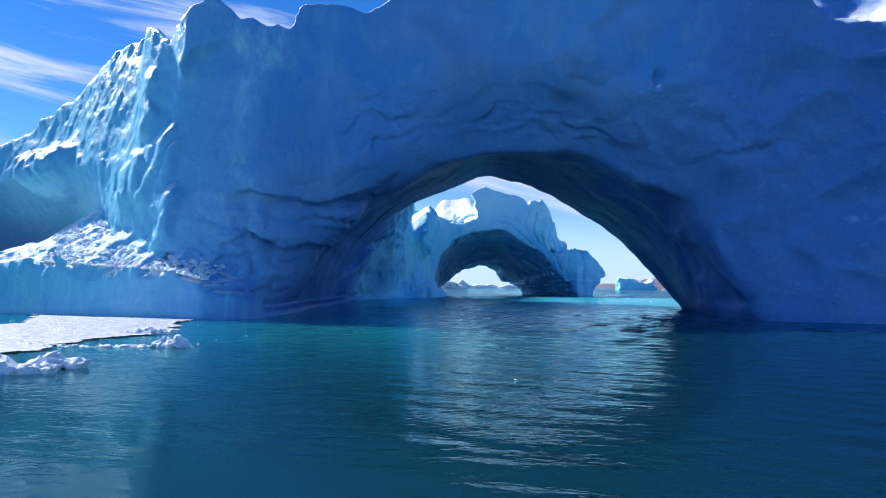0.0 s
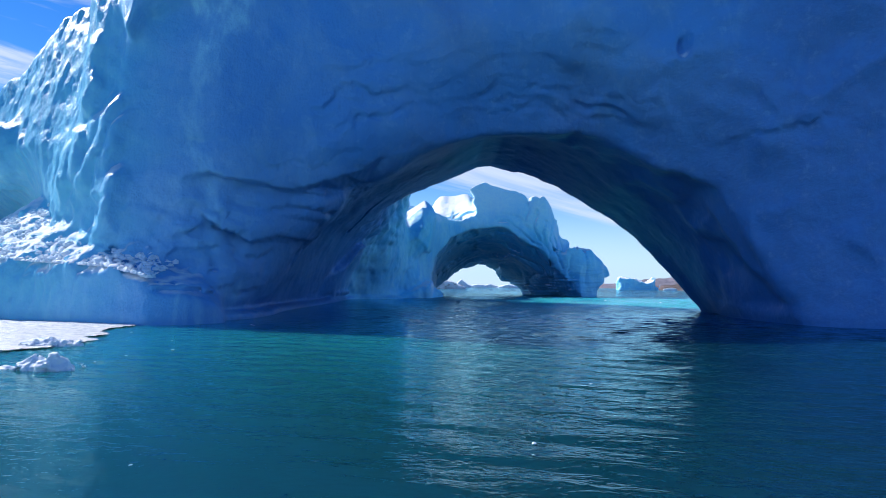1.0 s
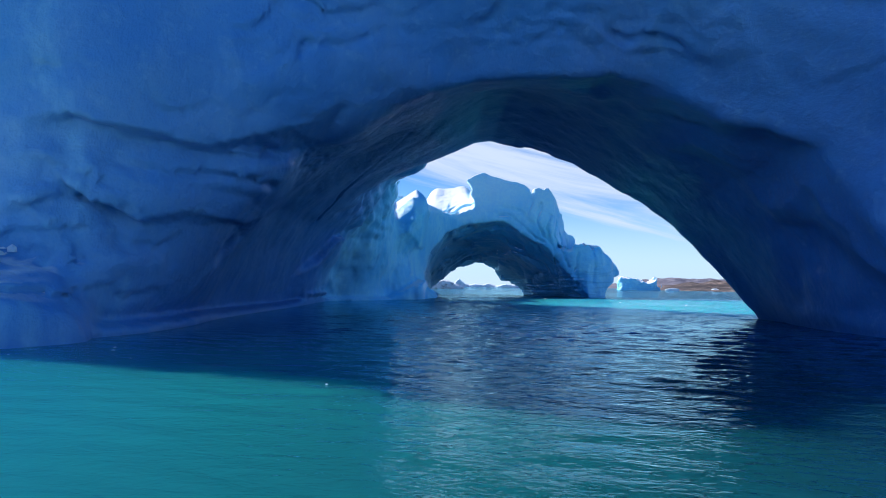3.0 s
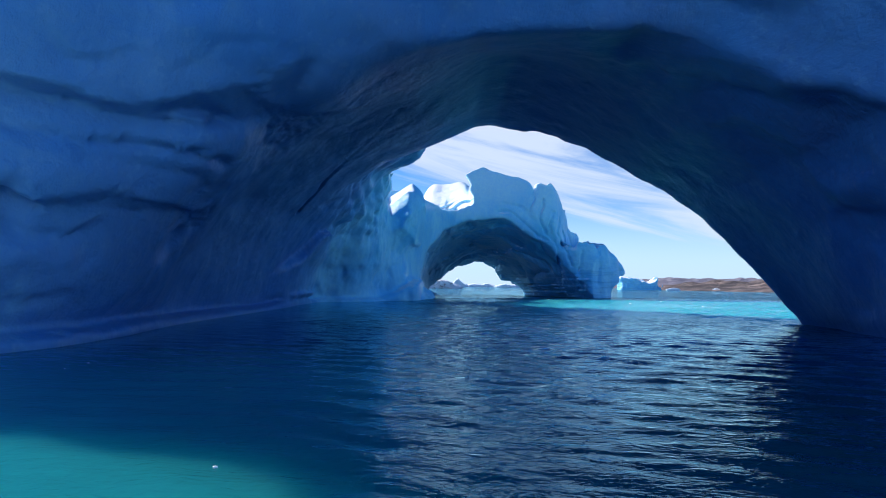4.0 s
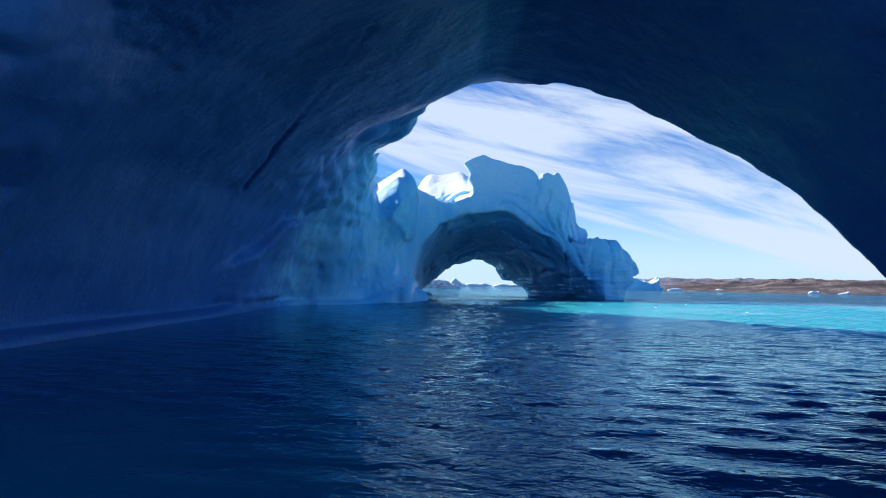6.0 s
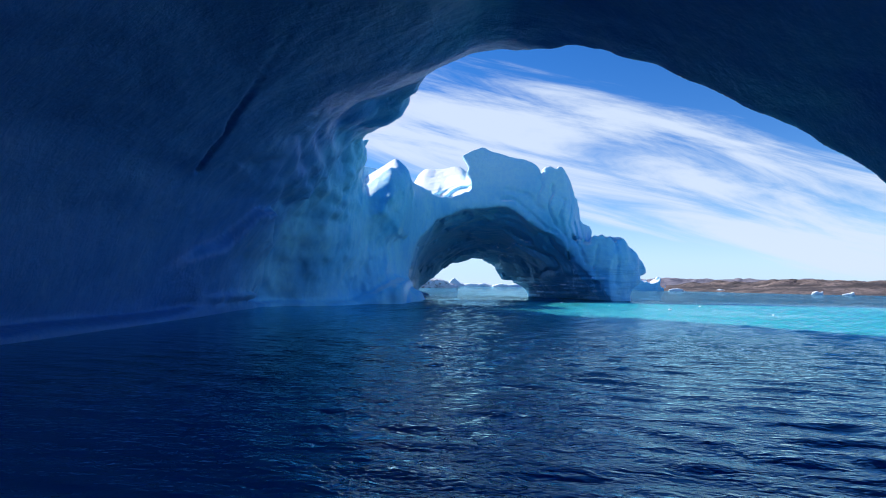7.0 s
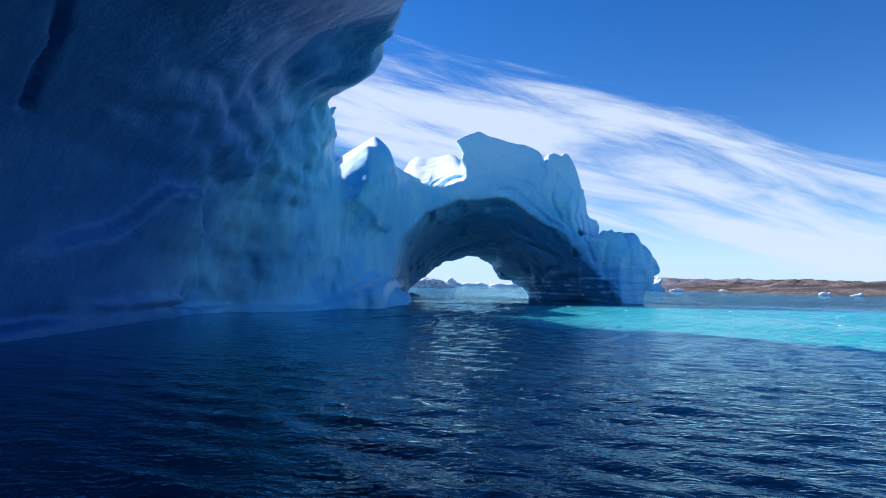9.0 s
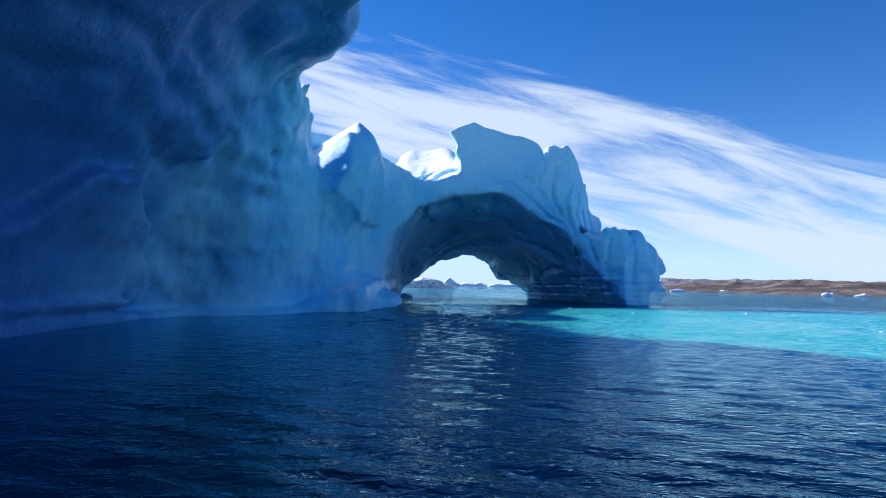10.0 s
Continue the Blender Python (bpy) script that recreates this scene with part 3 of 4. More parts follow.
def far_roof(x, y):
    front = curve(x, (-8, -8), (-5.4, 0), (-4.3, 3.3), (-2, 7.4), (-0.7, 9.8), (2.4, 13.9), (5.9, 16.0), (8, 16.8), (12, 17.0), (15, 17.2), (17, 16.5), (20.5, 14.2), (22.3, 13.0), (25.9, 11.4),
                  (27.6, 10.3), (29.2, 7.9), (31.3, 5.3), (33.2, 3.1), (35.4, 0), (37, -3), (41, -9), soft=0.015)
    middle = curve(x, (-8, -8), (-4.6, 0), (-2.6, 4.6), (0.5, 9.4), (4, 12.4), (9, 13.6), (14, 13.4), (18, 11.8), (22, 8.6), (26, 6.2), (29, 3.6), (32, 0), (35, -4), (40, -9), soft=0.015)
    back = curve(x, (-8, -8), (-3.4, 0), (-0.9, 2.4), (1.4, 3.8), (3, 5.5), (7, 8), (12.2, 8.9), (15.7, 7.6), (18, 4.3), (21.5, 3.4), (23.3, 1.7), (25, 0), (29, -8), soft=0.02)
    a, b = step_between(y, 159, 173), step_between(y, 170, 190)
    return (front * (1 - a) + middle * a) * (1 - b) + back * b


def far_field(X, Y, Z):
    x, y, z = X[:, None, None], Y[None, :, None], Z[None, None, :]
    front = curve(X, (-30, 118), (-12, 121.5), (-9, 126), (-6, 131), (-3.5, 139), (0, 149.5), (5, 157), (12, 160), (24, 160), (26.7, 160.5), (28.4, 163), (29.6, 165), (31, 167.5), (33.1, 171), (35, 174.5), (37, 176), (44, 178), soft=0.02)[:, None, None]
    lean = curve(Z, (-3, 0), (8, 0), (18, -1.0), (30, 0.5))[None, None, :]
    d_front = front + lean - y
    back = curve(X, (-30, 178), (0, 192), (14, 193), (30, 190), (38, 182), (45, 176))[:, None, None]
    d_foot = smax(d_front, y - back, 1.2)
    low = curve(X, (-30, 9), (-14, 14), (-6, 17.2), (-2.8, 18.4), (-1.0, 17.6), (1.9, 17.3), (3.8, 17.6), (5.8, 18.4), (8.4, 19.8), (9.7, 22.0), (12, 25), (15, 26), soft=0.01)[:, None, None]
    bowl = curve(X, (-30, 0), (-10, 0.1), (-4, 0.18), (-1, 0.50), (3, 0.52), (8, 0.46), (11, 0.1), (45, -0.1), soft=0.04)[:, None, None]
    ripple = curve(X, (-8, -0.6), (-3.6, -0.3), (-1.4, 0.5), (0.2, 0.9), (1.3, 0.9), (2.8, 0.7), (5.9, 0.8), (6.8, 0.7), (9, 0), soft=0.08)[:, None, None]
    far_rise = np.clip((y - 159) / 16, 0, 1.1)
    d_low = smax((z - low - bowl * 16 * far_rise - ripple * far_rise) * 0.7, x - 14, 1.0)
    high = curve(X, (6, 26.0), (7.5, 26.9), (9.2, 27.9), (10.9, 28.6), (11.8, 28.4), (13.3, 27.8), (16.2, 26.9), (18.8, 26.4), (20.3, 25.8), (21.4, 25.1), (22.3, 24.2), (22.8, 24.9), (23.8, 25.1), (24.7, 24.8), (25.1, 24.5), (25.4, 25.1), (26.1, 25.1), (26.9, 24.5), (27.6, 23.8),
                 (28.4, 23.0), (28.9, 21.8), (29.5, 20.2), (30.3, 19.8), (30.7, 19.0), (31.4, 16.8), (33.0, 16.2), (34.7, 15.8), (35.4, 14.6), (36, 12), (37, 6), soft=0.004)[:, None, None]
    beak = curve(Z, (10, -30), (17, -5), (19, 8.9), (22, 9.0), (23.3, 8.2), (24.6, 8.4), (25.6, 7.8), (26.6, 7.1), (27.4, 8.0), (28.4, 9.8), (30, 11), soft=0.012)[None, None, :]
    d_high = smax((z - high + 0.1 * np.clip(y - 162, 0, 30)) * 0.7, beak + 0.25 * np.clip(y - 160, 0, 30) - x, 0.4)
    d_top = np.minimum(d_low, d_high)
    d = smax(smax(d_foot, d_top, 0.3), (x - 36.5) * 0.8, 0.4)
    # the low block at the foot of the arch, standing forward of it
    block_top = curve(X, (28, 13), (31, 11.6), (31.6, 11.2), (32.6, 11.9), (33.2, 11.5), (33.9, 12.1), (34.6, 11.6), (35.4, 12.3), (36.2, 12.0), (37.0, 12.8), (38.0, 12.4), (39.2, 11.1), (40.4, 10.0), (41.6, 9.2), (43, 8.0), (44.5, 6), soft=0.004)[:, None, None]
    nose = curve(Z, (-3, 39.0), (0, 39.9), (1.0, 40.0), (2.6, 40.6), (4.0, 41.7), (4.8, 42.6), (5.4, 43.8), (6.4, 43.6), (7.2, 43.3), (8.2, 43.0), (10, 42), (13, 40), (30, 39), soft=0.008)[None, None, :]
    block_front = curve(X, (20, 166), (27, 162), (31, 160.5), (35, 159), (38, 160), (41, 162), (44, 166))[:, None, None]
    block = smax(smax(block_front + 0.12 * z - y, y - 178, 1.0), smax((z - block_top) * 0.7, (x - nose - 0.02 * (y - 161)) * 0.85, 0.35), 0.4)
    block = np.maximum(block, 24 - x)
    d = smin(d, block, 0.8)
    xx, yy = np.meshgrid(X, Y, indexing="ij")
    roof = far_roof(xx, yy)
    steep = np.sqrt(1 + np.gradient(roof, X, axis=0) ** 2)
    d = smax(d, (roof / steep)[:, :, None] - z / steep[:, :, None], 0.45)
    # the spire on the wall, with a lower tooth before it
    rim = x + 4.4 - 0.22 * (z - 10) - 0.06 * (y - 122) - 0.26 * np.maximum(z - 12, 0)
    for px, py, pz, wide in ((-3.1, 125.0, 17.7, 1.0), (-3.5, 122.0, 15.5, 1.25)):
        run = px + 0.02 * np.maximum(y - py, 0) - x
        side_a = wide * (0.95 * run + 0.07 * np.maximum(run, 0) ** 2) + 1.5 * np.maximum(py - y, 0)
        side_b = -0.9 * run + 0.35 * np.maximum(-run, 0) ** 2 + 1.1 * np.maximum(py - y, 0)
        spike = (z - pz + np.maximum(np.maximum(side_a, side_b), 0.5 * (y - py))) * 0.55
        d = smin(d, np.maximum(np.maximum(spike, 11.5 - z), np.maximum((y - 138) * 0.8, rim * 0.9)), 0.2)
    # low foot under the pillar
    foot = (np.sqrt(((x + 4.2) / 4.8) ** 2 + ((y - 142) / 17) ** 2 + (z / 2.4) ** 2) - 1) * 2.2
    d = smin(d, foot, 2.0)
    band = np.abs(d) < 2.2
    i, j, n = np.nonzero(band)
    bx, by, bz = X[i], Y[j], Z[n]
    fine = 1 - 0.75 * step_between(bz, 12.5, 14) * step_between(by, 118, 121) * step_between(by, 140, 136)
    fine *= 1 - 0.6 * step_between(bz, 18, 21)
    add = fine * (0.24 * fractal(bx / 7, by / 7, bz / 7, 111, 2) + 0.20 * fractal(bx / 2.6, by / 2.6, bz / 2.0, 121, 4, 0.55)) - 0.1
    r = np.hypot((bx - 13) * 0.9, bz)
    behind = by - np.minimum(front[:, 0, 0], block_front[:, 0, 0])[i]
    inner = step_between(behind, 0.6, 3.5) * step_between(r, 24, 20)
    wander = 0.9 * fractal(bx / 7, by / 9, bz / 7, 131, 2)
    peel = r / 1.9 + 0.10 * by + wander
    peel = peel - np.floor(peel)
    thin = r / 0.62 + 0.16 * by + 1.3 * wander
    thin = thin - np.floor(thin)
    upper = step_between(bz, 3.5, 7)
    add += inner * (0.3 + 0.7 * upper) * (0.85 * peel ** 1.6 + 0.22 * thin ** 1.5 + 0.2 * rough(bx / 2.5, by / 2.5, r / 0.6, 133))
    # level strata low on the right leg
    low = step_between(bz, 6.5, 3.5) * step_between(bx, 14, 18) * step_between(bx, 36, 33)
    strata = (bz + 0.25 * fractal(bx / 9, by / 9, bz / 3, 143, 2)) / 0.75
    strata = strata - np.floor(strata)
    add += low * (0.40 * strata ** 2 + 0.15 * rough(bx / 9, by / 9, bz / 0.5, 141))
    flute = np.abs(rough(bx / 2.8 + 0.5 * rough(bx / 6, by / 6, bz / 5, 153), by / 2.8, bz / 11, 151)) * 2 - 0.7
    add += 0.26 * flute * step_between(bx, 22, 25) * step_between(bz, 24, 20)
    add += 0.45 * (np.abs(fractal(bx / 6, by / 6, bz / 6, 161, 2)) - 0.25) * step_between(bx, 4, 10) * step_between(bz, 23, 19)
    # folds that run down the face, and the flap over the lip
    face = step_between(behind, 8, 4)
    for line, wide, deep in ((((22.3, 24.6), (22.2, 21.5), (21.2, 19.0)), 0.5, 0.5), (((24.3, 21.5), (23.4, 17.2), (24.6, 14.6), (26.7, 12.4)), 0.55, 0.7), (((26.6, 19.0), (25.6, 15.4), (27.4, 11.4), (28.6, 8.0)), 0.5, 0.6),
                             (((28.3, 18.0), (27.6, 14.4), (29.6, 11.0), (31.0, 7.0)), 0.45, 0.5), (((14.6, 18.7), (16.8, 18.8), (20.2, 16.2), (23.0, 13.6), (25.2, 12.6)), 0.45, 0.55), (((15.6, 20.6), (19.6, 19.6), (22.0, 17.0)), 0.7, 0.35),
                             (((33.2, 10.2), (32.4, 6.0), (33.6, 2.0)), 0.6, 0.5), (((36.6, 11.4), (37.0, 7.0), (36.2, 3.2)), 0.5, 0.35)):
        add += face * deep * step_between(gap_to(bx + 0.3 * rough(bx, by, bz, 171), bz, *line), wide, 0.1)
    d[i, j, n] += add
    return d


def join_field(X, Y, Z):
    return smin(near_field(X, Y, Z), far_field(X, Y, Z), 0.02 + 8.0 * step_between(Y, 117, 124)[None, :, None])


def build_iceberg():
    berg = tagged(new("iceberg"), "vast blue iceberg with two wave-carved arches and snowy crests", "iceberg")
    berg.location = (-8, 60, 0)
    for ob, label in (
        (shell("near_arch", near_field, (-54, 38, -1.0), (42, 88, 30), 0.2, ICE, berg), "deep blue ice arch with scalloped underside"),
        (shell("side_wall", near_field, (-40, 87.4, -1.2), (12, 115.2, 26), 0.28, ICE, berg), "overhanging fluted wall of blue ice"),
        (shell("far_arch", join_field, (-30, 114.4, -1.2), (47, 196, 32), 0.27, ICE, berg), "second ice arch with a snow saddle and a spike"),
    ):
        ob.matrix_parent_inverse = Matrix.Translation((8, -60, 0))
        tagged(ob, label)
    return berg


build_iceberg()


# ---- sea and distance ----
def build_sea():
    """One sheet to the horizon, with wind waves in it, calmer in the lee of the ice."""
    def axis(lo, hi, step, reach):
        mid = np.arange(lo, hi, step)
        grow, at = [], step
        while sum(grow) < reach:
            at *= 1.12
            grow.append(at)
        out = np.cumsum(grow)
        return np.concatenate([lo - out[::-1], mid, mid[-1] + out])

    xs, ys = axis(-36, 60, 0.26, 4600), axis(3, 145, 0.16, 4600)
    xx, yy = np.meshgrid(xs, ys, indexing="ij")
    rng = np.random.default_rng(21)
    zz = np.zeros_like(xx)
    for n in range(52):
        length = 0.48 * 3.6 ** rng.random()
        way = math.radians(rng.normal(64, 21))
        tall = 0.026 * length ** 1.0 * rng.uniform(0.5, 1.0)
        phase = (xx * math.cos(way) + yy * math.sin(way)) * 2 * math.pi / length + rng.uniform(0, 6.28)
        patch = 0.6 + 0.5 * rough(xx / 9 + 5 * n, yy / 9, xx * 0, 300 + n % 6)
        zz += tall * 0.2 * (np.sin(phase) + 2.5 * (0.64 - np.abs(np.sin(phase / 2)))) * patch
    lee = step_between(xx, -12, 4) * 0.85 + 0.15
    open_sea = 0.34 + 0.5 * step_between(yy, 10, 22) + 0.5 * step_between(yy, 58, 72)
    fade = step_between(np.maximum(np.abs(xx - 11) - 45, np.abs(yy - 76) - 68), 30, 0)
    gusts = 0.55 + 0.6 * step_between(rough(xx / 16, yy / 22, xx * 0, 77), -0.5, 0.5)
    zz *= lee * open_sea * fade * gusts
    nx, ny = xx.shape
    i, j = np.meshgrid(np.arange(nx - 1), np.arange(ny - 1), indexing="ij")
    a = (i * ny + j).ravel()
    faces = np.stack([a, a + ny, a + ny + 1, a + 1], 1)
    mesh = bpy.data.meshes.new("water")
    mesh.vertices.add(nx * ny)
    mesh.vertices.foreach_set("co", np.stack([xx, yy, zz], -1).astype(np.float32).ravel())
    mesh.loops.add(faces.size)
    mesh.loops.foreach_set("vertex_index", faces.ravel().astype(np.int32))
    mesh.polygons.add(len(faces))
    mesh.polygons.foreach_set("loop_start", np.arange(0, faces.size, 4, dtype=np.int32))
    mesh.update(calc_edges=True)
    mesh.polygons.foreach_set("use_smooth", np.ones(len(faces), bool))
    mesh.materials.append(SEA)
    tagged(new("water", mesh), "calm teal sea rippled by a light wind", "water", kind="structure")


build_sea()


def hills(name, label, x0, x1, y0, y1, height, seed, cell, mat=ROCK):
    xs, ys = np.arange(x0, x1, cell), np.arange(y0, y1, cell)
    xx, yy = np.meshgrid(xs, ys, indexing="ij")
    u, v = (xx - x0) / (x1 - x0), (yy - y0) / (y1 - y0)
    env = np.clip(np.minimum(u, 1 - u) * 6, 0, 1) ** 0.7 * np.clip(v * 3.0, 0, 1) ** 0.6 * np.clip((1 - v) * 4, 0, 1)
    base = 0.62 + 0.38 * fractal(xx / (height * 7), yy / (height * 5), xx * 0, seed, 4, 0.5)
    zz = height * env * base + 0.15 * height * fractal(xx / (height * 0.9), yy / (height * 0.9), xx * 0, seed + 9, 3) * env - 0.6
    verts = np.stack([xx, yy, zz], -1).reshape(-1, 3)
    n = len(ys)
    i, j = np.meshgrid(np.arange(len(xs) - 1), np.arange(n - 1), indexing="ij")
    a = (i * n + j).ravel()
    faces = np.stack([a, a + n, a + n + 1, a + 1], 1)
    mesh = bpy.data.meshes.new(name)
    mesh.from_pydata(verts.tolist(), [], faces.tolist())
    mesh.materials.append(mat)
    return tagged(new(name, mesh), label, "land", kind="structure")


hills("headland", "low bare brown rock shore across the bay", 236, 1000, 440, 860, 19.5, 5, 4.0)
hills("far_hills", "long flat-topped hills on the horizon, greyed by painted-in haze", 420, 2200, 1700, 2400, 41, 8, 14.0, HAZED_ROCK)


# ---- loose ice ----
def ice_chunk(name, seed, mat, rounds=2, flat=0.7):
    """An angular lump of ice about one metre across, its base at nought."""
    rng = random.Random(seed)
    bm = bmesh.new()
    bmesh.ops.create_icosphere(bm, subdivisions=rounds, radius=0.5)
    for n in range(7):
        way = Vector((rng.uniform(-1, 1), rng.uniform(-1, 1), rng.uniform(-0.6, 1))).normalized()
        far = rng.uniform(0.28, 0.42)
        for v in bm.verts:
            over = v.co.dot(way) - far
            if over > 0:
                v.co -= way * over * 0.92
    for v in bm.verts:
        v.co += v.co.normalized() * 0.06 * noise.noise(v.co * 4 + Vector((seed, 0, 0)))
        v.co.z = max(v.co.z, -0.22) * flat
    low = min(v.co.z for v in bm.verts)
    for v in bm.verts:
        v.co.z -= low
    mesh = bpy.data.meshes.new(name)
    bm.to_mesh(mesh)
    bm.free()
    mesh.materials.append(mat)
    return mesh


def scatter(name, places, seed, mat):
    """Many small lumps, joined into one mesh; places give x, y, z, size."""
    base = [ice_chunk("lump", seed + n, mat, 1) for n in range(5)]
    stock = []
    for m in base:
        co = np.empty(len(m.vertices) * 3, np.float32)
        m.vertices.foreach_get("co", co)
        stock.append((co.reshape(-1, 3), np.array([p.vertices[:] for p in m.polygons])))
        bpy.data.meshes.remove(m)
    rng = np.random.default_rng(seed)
    verts, faces, count = [], [], 0
    for x, y, z, size in places:
        co, tri = stock[rng.integers(5)]
        a = rng.uniform(0, 6.28)
        q = co * size * rng.uniform(0.7, 1.3, 3)
        c, w = math.cos(a), math.sin(a)
        verts.append(np.stack([x + q[:, 0] * c - q[:, 1] * w, y + q[:, 0] * w + q[:, 1] * c, z + q[:, 2]], 1))
        faces.append(tri + count)
        count += len(co)
    mesh = bpy.data.meshes.new(name)
    mesh.from_pydata(np.concatenate(verts).tolist(), [], np.concatenate(faces).tolist())
    mesh.materials.append(mat)
    return new(name, mesh)


def build_rubble():
    rng = np.random.default_rng(4)
    places = []
    for n in range(3600):
        x = rng.uniform(-38, -16.0)
        front = float(ledge_front(np.array([x]))[0])
        y = front + 0.25 + rng.random() ** 1.2 * 5.6
        z = float(ledge_top(np.array([x]), np.array([y]))[0])
        places.append((x, y, z - 0.02, 0.10 + 0.45 * rng.random() ** 2.5))
    tagged(scatter("ice_rubble", places, 30, RUBBLE), "heap of white crumbled ice on the iceberg ledge", "ice rubble", kind="stuff")
    meshes = [ice_chunk("ice_block", 80 + n, RUBBLE) for n in range(4)]
    for n in range(26):
        x = rng.uniform(-33, -17)
        y = float(ledge_front(np.array([x]))[0]) + rng.uniform(0.5, 4.8)
        z = float(ledge_top(np.array([x]), np.array([y]))[0])
        ob = tagged(new("ice_block", meshes[n % 4]), "white angular ice block lying on the rubble heap", "ice block", "blocks on the ledge")
        size = rng.uniform(0.5, 1.0)
        ob.matrix_world = pose(x, y, z - 0.15 * size, 0, 0, rng.uniform(0, 360)) @ Matrix.Diagonal((size, size * rng.uniform(0.7, 1.1), size, 1))


build_rubble()


def floe(label, at, size, seed):
    """A white floe with a crumbled top."""
    w, d, h = size

    def field(X, Y, Z):
        xx, yy, zz = np.meshgrid(X, Y, Z, indexing="ij")
        r = np.sqrt((2 * xx / w) ** 2 + (2 * yy / d) ** 2) + 0.35 * fractal(xx * 1.4, yy * 1.4, zz * 0, seed, 2)
        top = h * (0.75 + 0.5 * fractal(xx * 1.1, yy * 1.1, zz * 0, seed + 5, 2)) * np.clip(1.35 - r, 0.25, 1)
        e = smax((r - 1) * min(w, d) * 0.4, (zz - top) * 0.8, 0.1 * h)
        return e + 0.10 * fractal(xx * 5, yy * 5, zz * 5, seed + 9, 3)

    ob = shell("ice_floe", field, (-0.7 * w, -0.7 * d, -0.15), (0.7 * w, 0.7 * d, 1.6 * h), max(0.03, w / 90), RUBBLE, None)
    ob.location = (*at, 0)
    return tagged(ob, label, "ice floe", "floes")


floe("small white crumbled floe afloat", (-10.0, 23.2), (1.6, 0.9, 0.42), 51)
floe("white floe with a hollow bluish flank afloat", (-11.6, 16.8), (2.8, 1.5, 0.62), 52)
floe("narrow strip of white slush ice afloat", (-13.2, 23.2), (4.6, 0.4, 0.06), 53)
floe("ragged white floe at the edge of brash ice", (-14.2, 29.4), (2.4, 1.0, 0.32), 54)


def build_brash():
    """A field of brash ice: a thin uneven sheet and thousands of crumbs."""
    rng = np.random.default_rng(9)
    side = [(-31, 46.6), (-17, 41.0), (-16.5, 38.5), (-13.2, 29.5), (-14.8, 25.5), (-14.0, 20.5), (-24, 17), (-27, 29), (-24.5, 36)]

    def inside(x, y):
        x = x + 0.9 * noise.noise(Vector((x * 0.5, y * 0.5, 3)))
        y = y + 1.4 * noise.noise(Vector((x * 0.4, y * 0.4, 8)))
        odd = False
        for (x0, y0), (x1, y1) in zip(side, side[1:] + side[:1]):
            if (y0 > y) != (y1 > y) and x < (x1 - x0) * (y - y0) / (y1 - y0) + x0:
                odd = not odd
        return odd

    cell = 0.16
    verts, faces, seen = [], [], {}
    for i in range(int(18 / cell)):
        for j in range(int(32 / cell)):
            x, y = -31.5 + i * cell, 16 + j * cell
            if not inside(x, y):
                continue
            quad = []
            for a, b in ((0, 0), (1, 0), (1, 1), (0, 1)):
                key = (i + a, j + b)
                if key not in seen:
                    px, py = -31.5 + key[0] * cell, 16 + key[1] * cell
                    seen[key] = len(verts)
                    verts.append((px + 0.05 * noise.noise(Vector((px * 9, py * 9, 0))), py + 0.05 * noise.noise(Vector((px * 9, py * 9, 5))), 0.05 + 0.03 * noise.noise(Vector((px * 3, py * 3, 1))) + 0.02 * noise.noise(Vector((px * 8, py * 8, 2)))))
                quad.append(seen[key])
            faces.append(quad)
    mesh = bpy.data.meshes.new("brash_ice")
    mesh.from_pydata(verts, [], faces)
    mesh.materials.append(SLUSH)
    tagged(new("brash_ice", mesh), "sheet of white brash ice drifting beside the iceberg", "brash ice", kind="stuff")
    places = []
    while len(places) < 5200:
        x, y = rng.uniform(-31, -12.5), rng.uniform(17, 47)
        if inside(x, y):
            places.append((x, y, -0.01, 0.035 + 0.13 * rng.random() ** 5))
    for n in range(160):
        places.append((rng.uniform(-30, -8), rng.uniform(16, 46), -0.02, 0.04 + 0.10 * rng.random() ** 3))
    tagged(scatter("brash_crumbs", places, 60, SLUSH), "countless white crumbs of drifting brash ice", "brash ice", kind="stuff")


build_brash()


def build_bits():
    rng = np.random.default_rng(12)
    meshes = [ice_chunk("ice_bit", 120 + n, RUBBLE, 1, 0.5) for n in range(3)]
    spots = [(12.5, 29.0), (14.6, 29.6), (16.2, 29.2), (19.0, 29.4), (21.5, 29.9), (-4.2, 17.6), (-3.2, 17.0), (-5.8, 13.0), (8.0, 24.5), (10.4, 22.0), (30, 117), (26, 128), (40, 132), (22, 140), (36, 106)]
    spots += [(rng.uniform(-10, 24), rng.uniform(10, 36)) for n in range(12)]
    for n, (x, y) in enumerate(spots):
        size = rng.uniform(0.04, 0.10) if y < 60 else rng.uniform(0.25, 0.5)
        ob = tagged(new("ice_bit", meshes[n % 3]), "small white bit of ice afloat", "ice bit", "bits afloat")
        ob.matrix_world = pose(x, y, -0.02, 0, 0, rng.uniform(0, 360)) @ Matrix.Scale(size, 4)


build_bits()


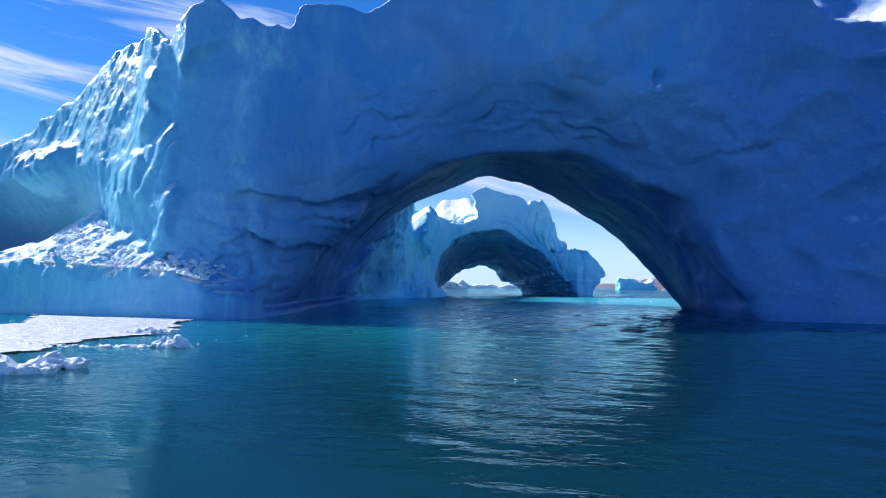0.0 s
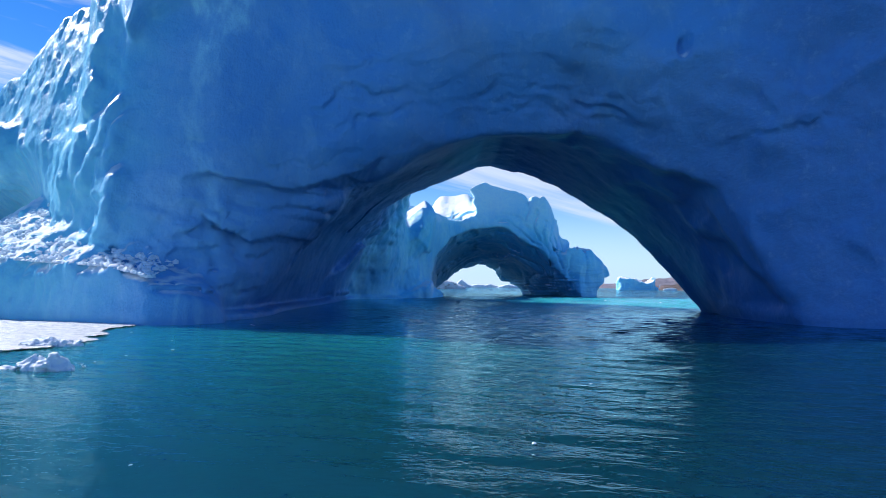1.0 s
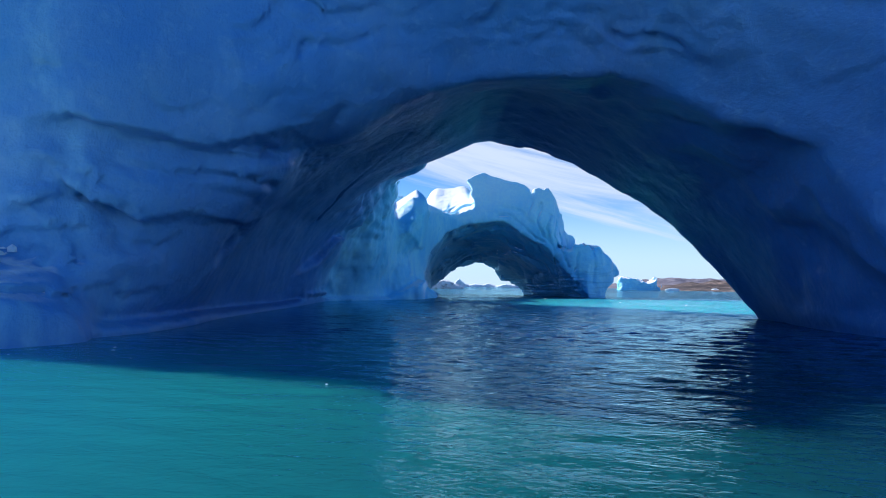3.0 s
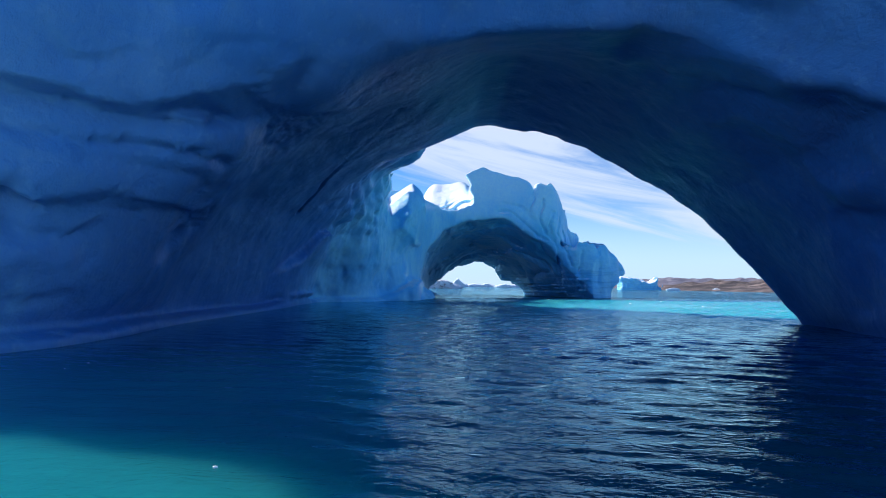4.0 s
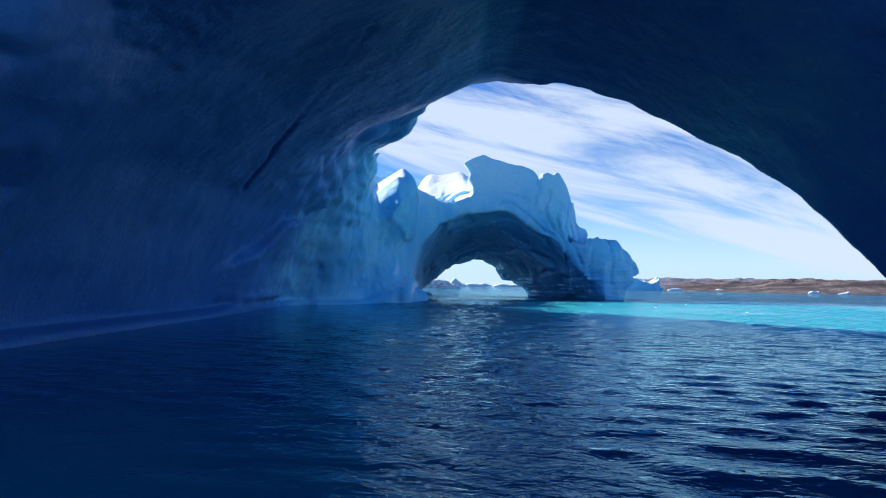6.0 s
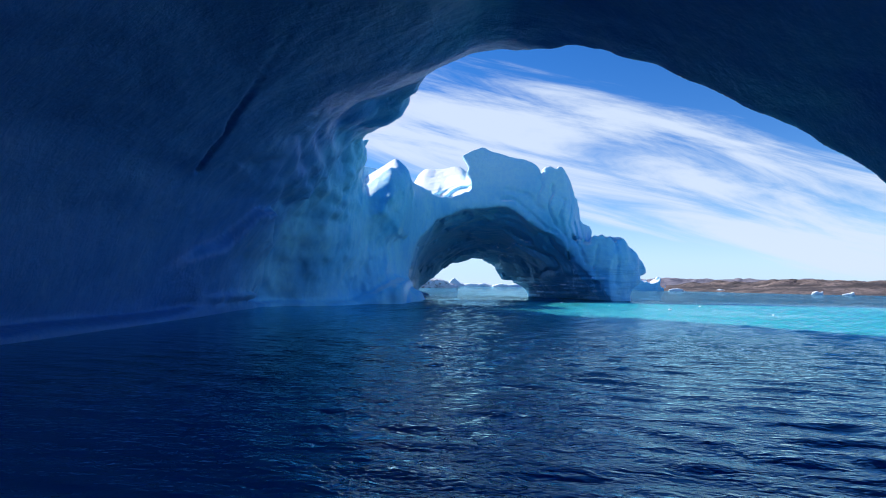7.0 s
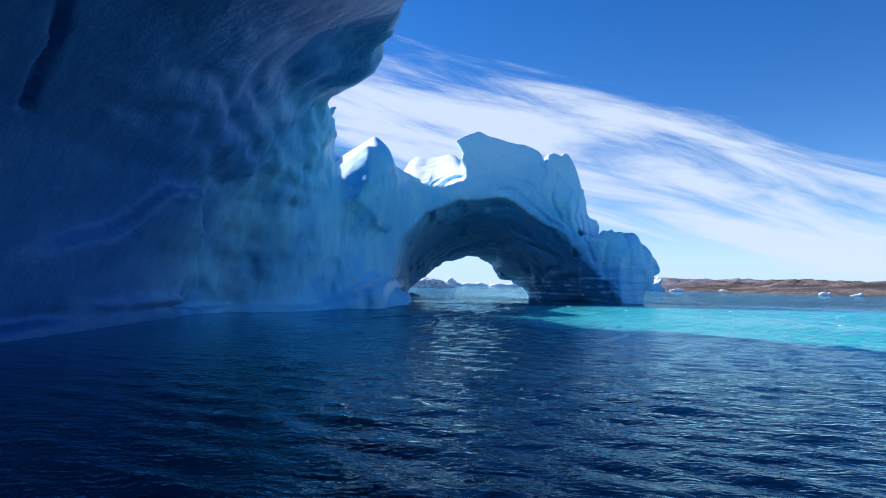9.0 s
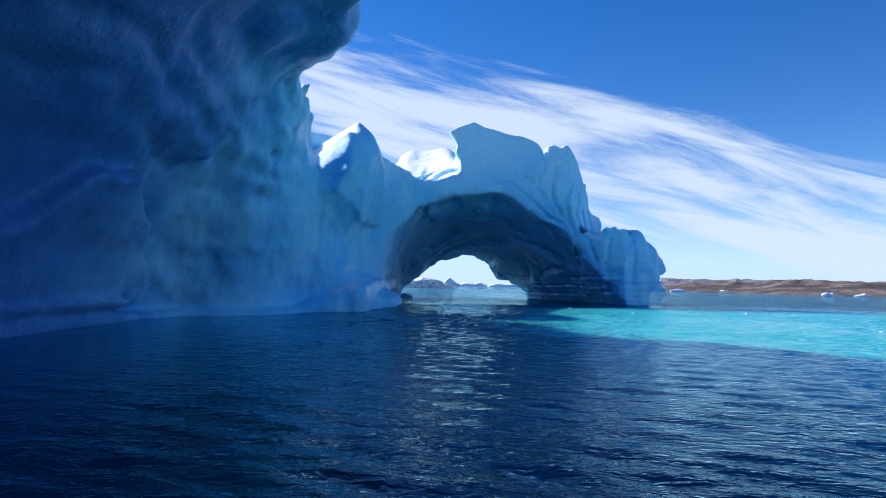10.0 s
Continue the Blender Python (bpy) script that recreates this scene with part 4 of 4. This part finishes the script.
# ---- far icebergs and the islet ----
def far_berg(label, at, size, seed, tops, mat=None, name="far_iceberg", kind="iceberg"):
    """A far iceberg: tops are (share of the width, share of the height) along its crest."""
    w, d, h = size

    def field(X, Y, Z):
        x, y, z = X[:, None, None], Y[None, :, None], Z[None, None, :]
        top = h * curve(X / w + 0.5, *tops, soft=0.03)[:, None, None] - 0.08 * np.abs(y)
        side = (np.sqrt((x / w) ** 2 + (y / d) ** 2) - 0.5) * min(w, d)
        e = smax(side, (z - top) * 0.6, 0.06 * h)
        xx, yy, zz = np.meshgrid(X, Y, Z, indexing="ij")
        return e + 0.09 * h * fractal(xx / (0.5 * h), yy / (0.5 * h), zz / (0.7 * h), seed, 3)

    ob = shell(name, field, (-0.6 * w, -0.6 * d, -0.1 * h), (0.6 * w, 0.6 * d, 1.2 * h), max(w / 70, h / 30), mat or ICE, None)
    ob.location = (*at, 0)
    return tagged(ob, label, kind)


far_berg("tabular iceberg with a sunlit white end and shaded side", (185, 590), (40, 16, 12.5), 201, ((0, 0.7), (0.1, 1.0), (0.3, 0.95), (0.45, 0.85), (0.7, 0.62), (0.85, 0.75), (1, 0.9)))
far_berg("low white iceberg before the far shore", (222, 600), (14, 5, 2.6), 202, ((0, 0.4), (0.3, 0.8), (0.6, 1.0), (1, 0.5)), mat=RUBBLE)
far_berg("low white iceberg aground by the shore", (256, 590), (14, 5, 2.6), 203, ((0, 0.2), (0.4, 0.6), (0.7, 1.0), (1, 0.3)), mat=RUBBLE)
far_berg("small white iceberg below the rocky shore", (251, 440), (7, 3, 2.2), 204, ((0, 0.3), (0.4, 1.0), (0.7, 0.6), (1, 0.9)), mat=RUBBLE)
far_berg("small white iceberg drifting off the headland", (266, 432), (8, 3, 1.8), 205, ((0, 0.2), (0.5, 0.6), (0.85, 1.0), (1, 0.3)), mat=RUBBLE)
far_berg("white peaked iceberg far out in the bay", (36, 1150), (40, 24, 15), 206, ((0, 0.1), (0.3, 0.4), (0.5, 1.0), (0.62, 0.6), (0.8, 0.3), (1, 0.1)), mat=RUBBLE)
far_berg("long shaded iceberg far out in the bay", (85, 1180), (70, 26, 7), 207, ((0, 0.5), (0.25, 0.9), (0.45, 0.7), (0.6, 1.0), (0.8, 0.5), (1, 0.3)), mat=RUBBLE)
far_berg("low grey-white iceberg far out in the bay", (135, 1160), (60, 26, 6.5), 208, ((0, 0.3), (0.3, 1.0), (0.5, 0.7), (0.75, 1.0), (1, 0.3)), mat=RUBBLE)
far_berg("low rocky islet streaked with snow", (0, 500), (42, 20, 7), 209, ((0, 0.5), (0.2, 0.7), (0.45, 1.0), (0.7, 0.8), (1, 0.2)), name="islet", kind="islet", mat=ISLET)
far_berg("dark lump of ice beside the pillar foot", (-1.1, 186), (4.4, 1.6, 0.9), 210, ((0, 0.4), (0.4, 0.5), (0.6, 1.0), (1, 0.3)), name="growler", kind="ice lump")
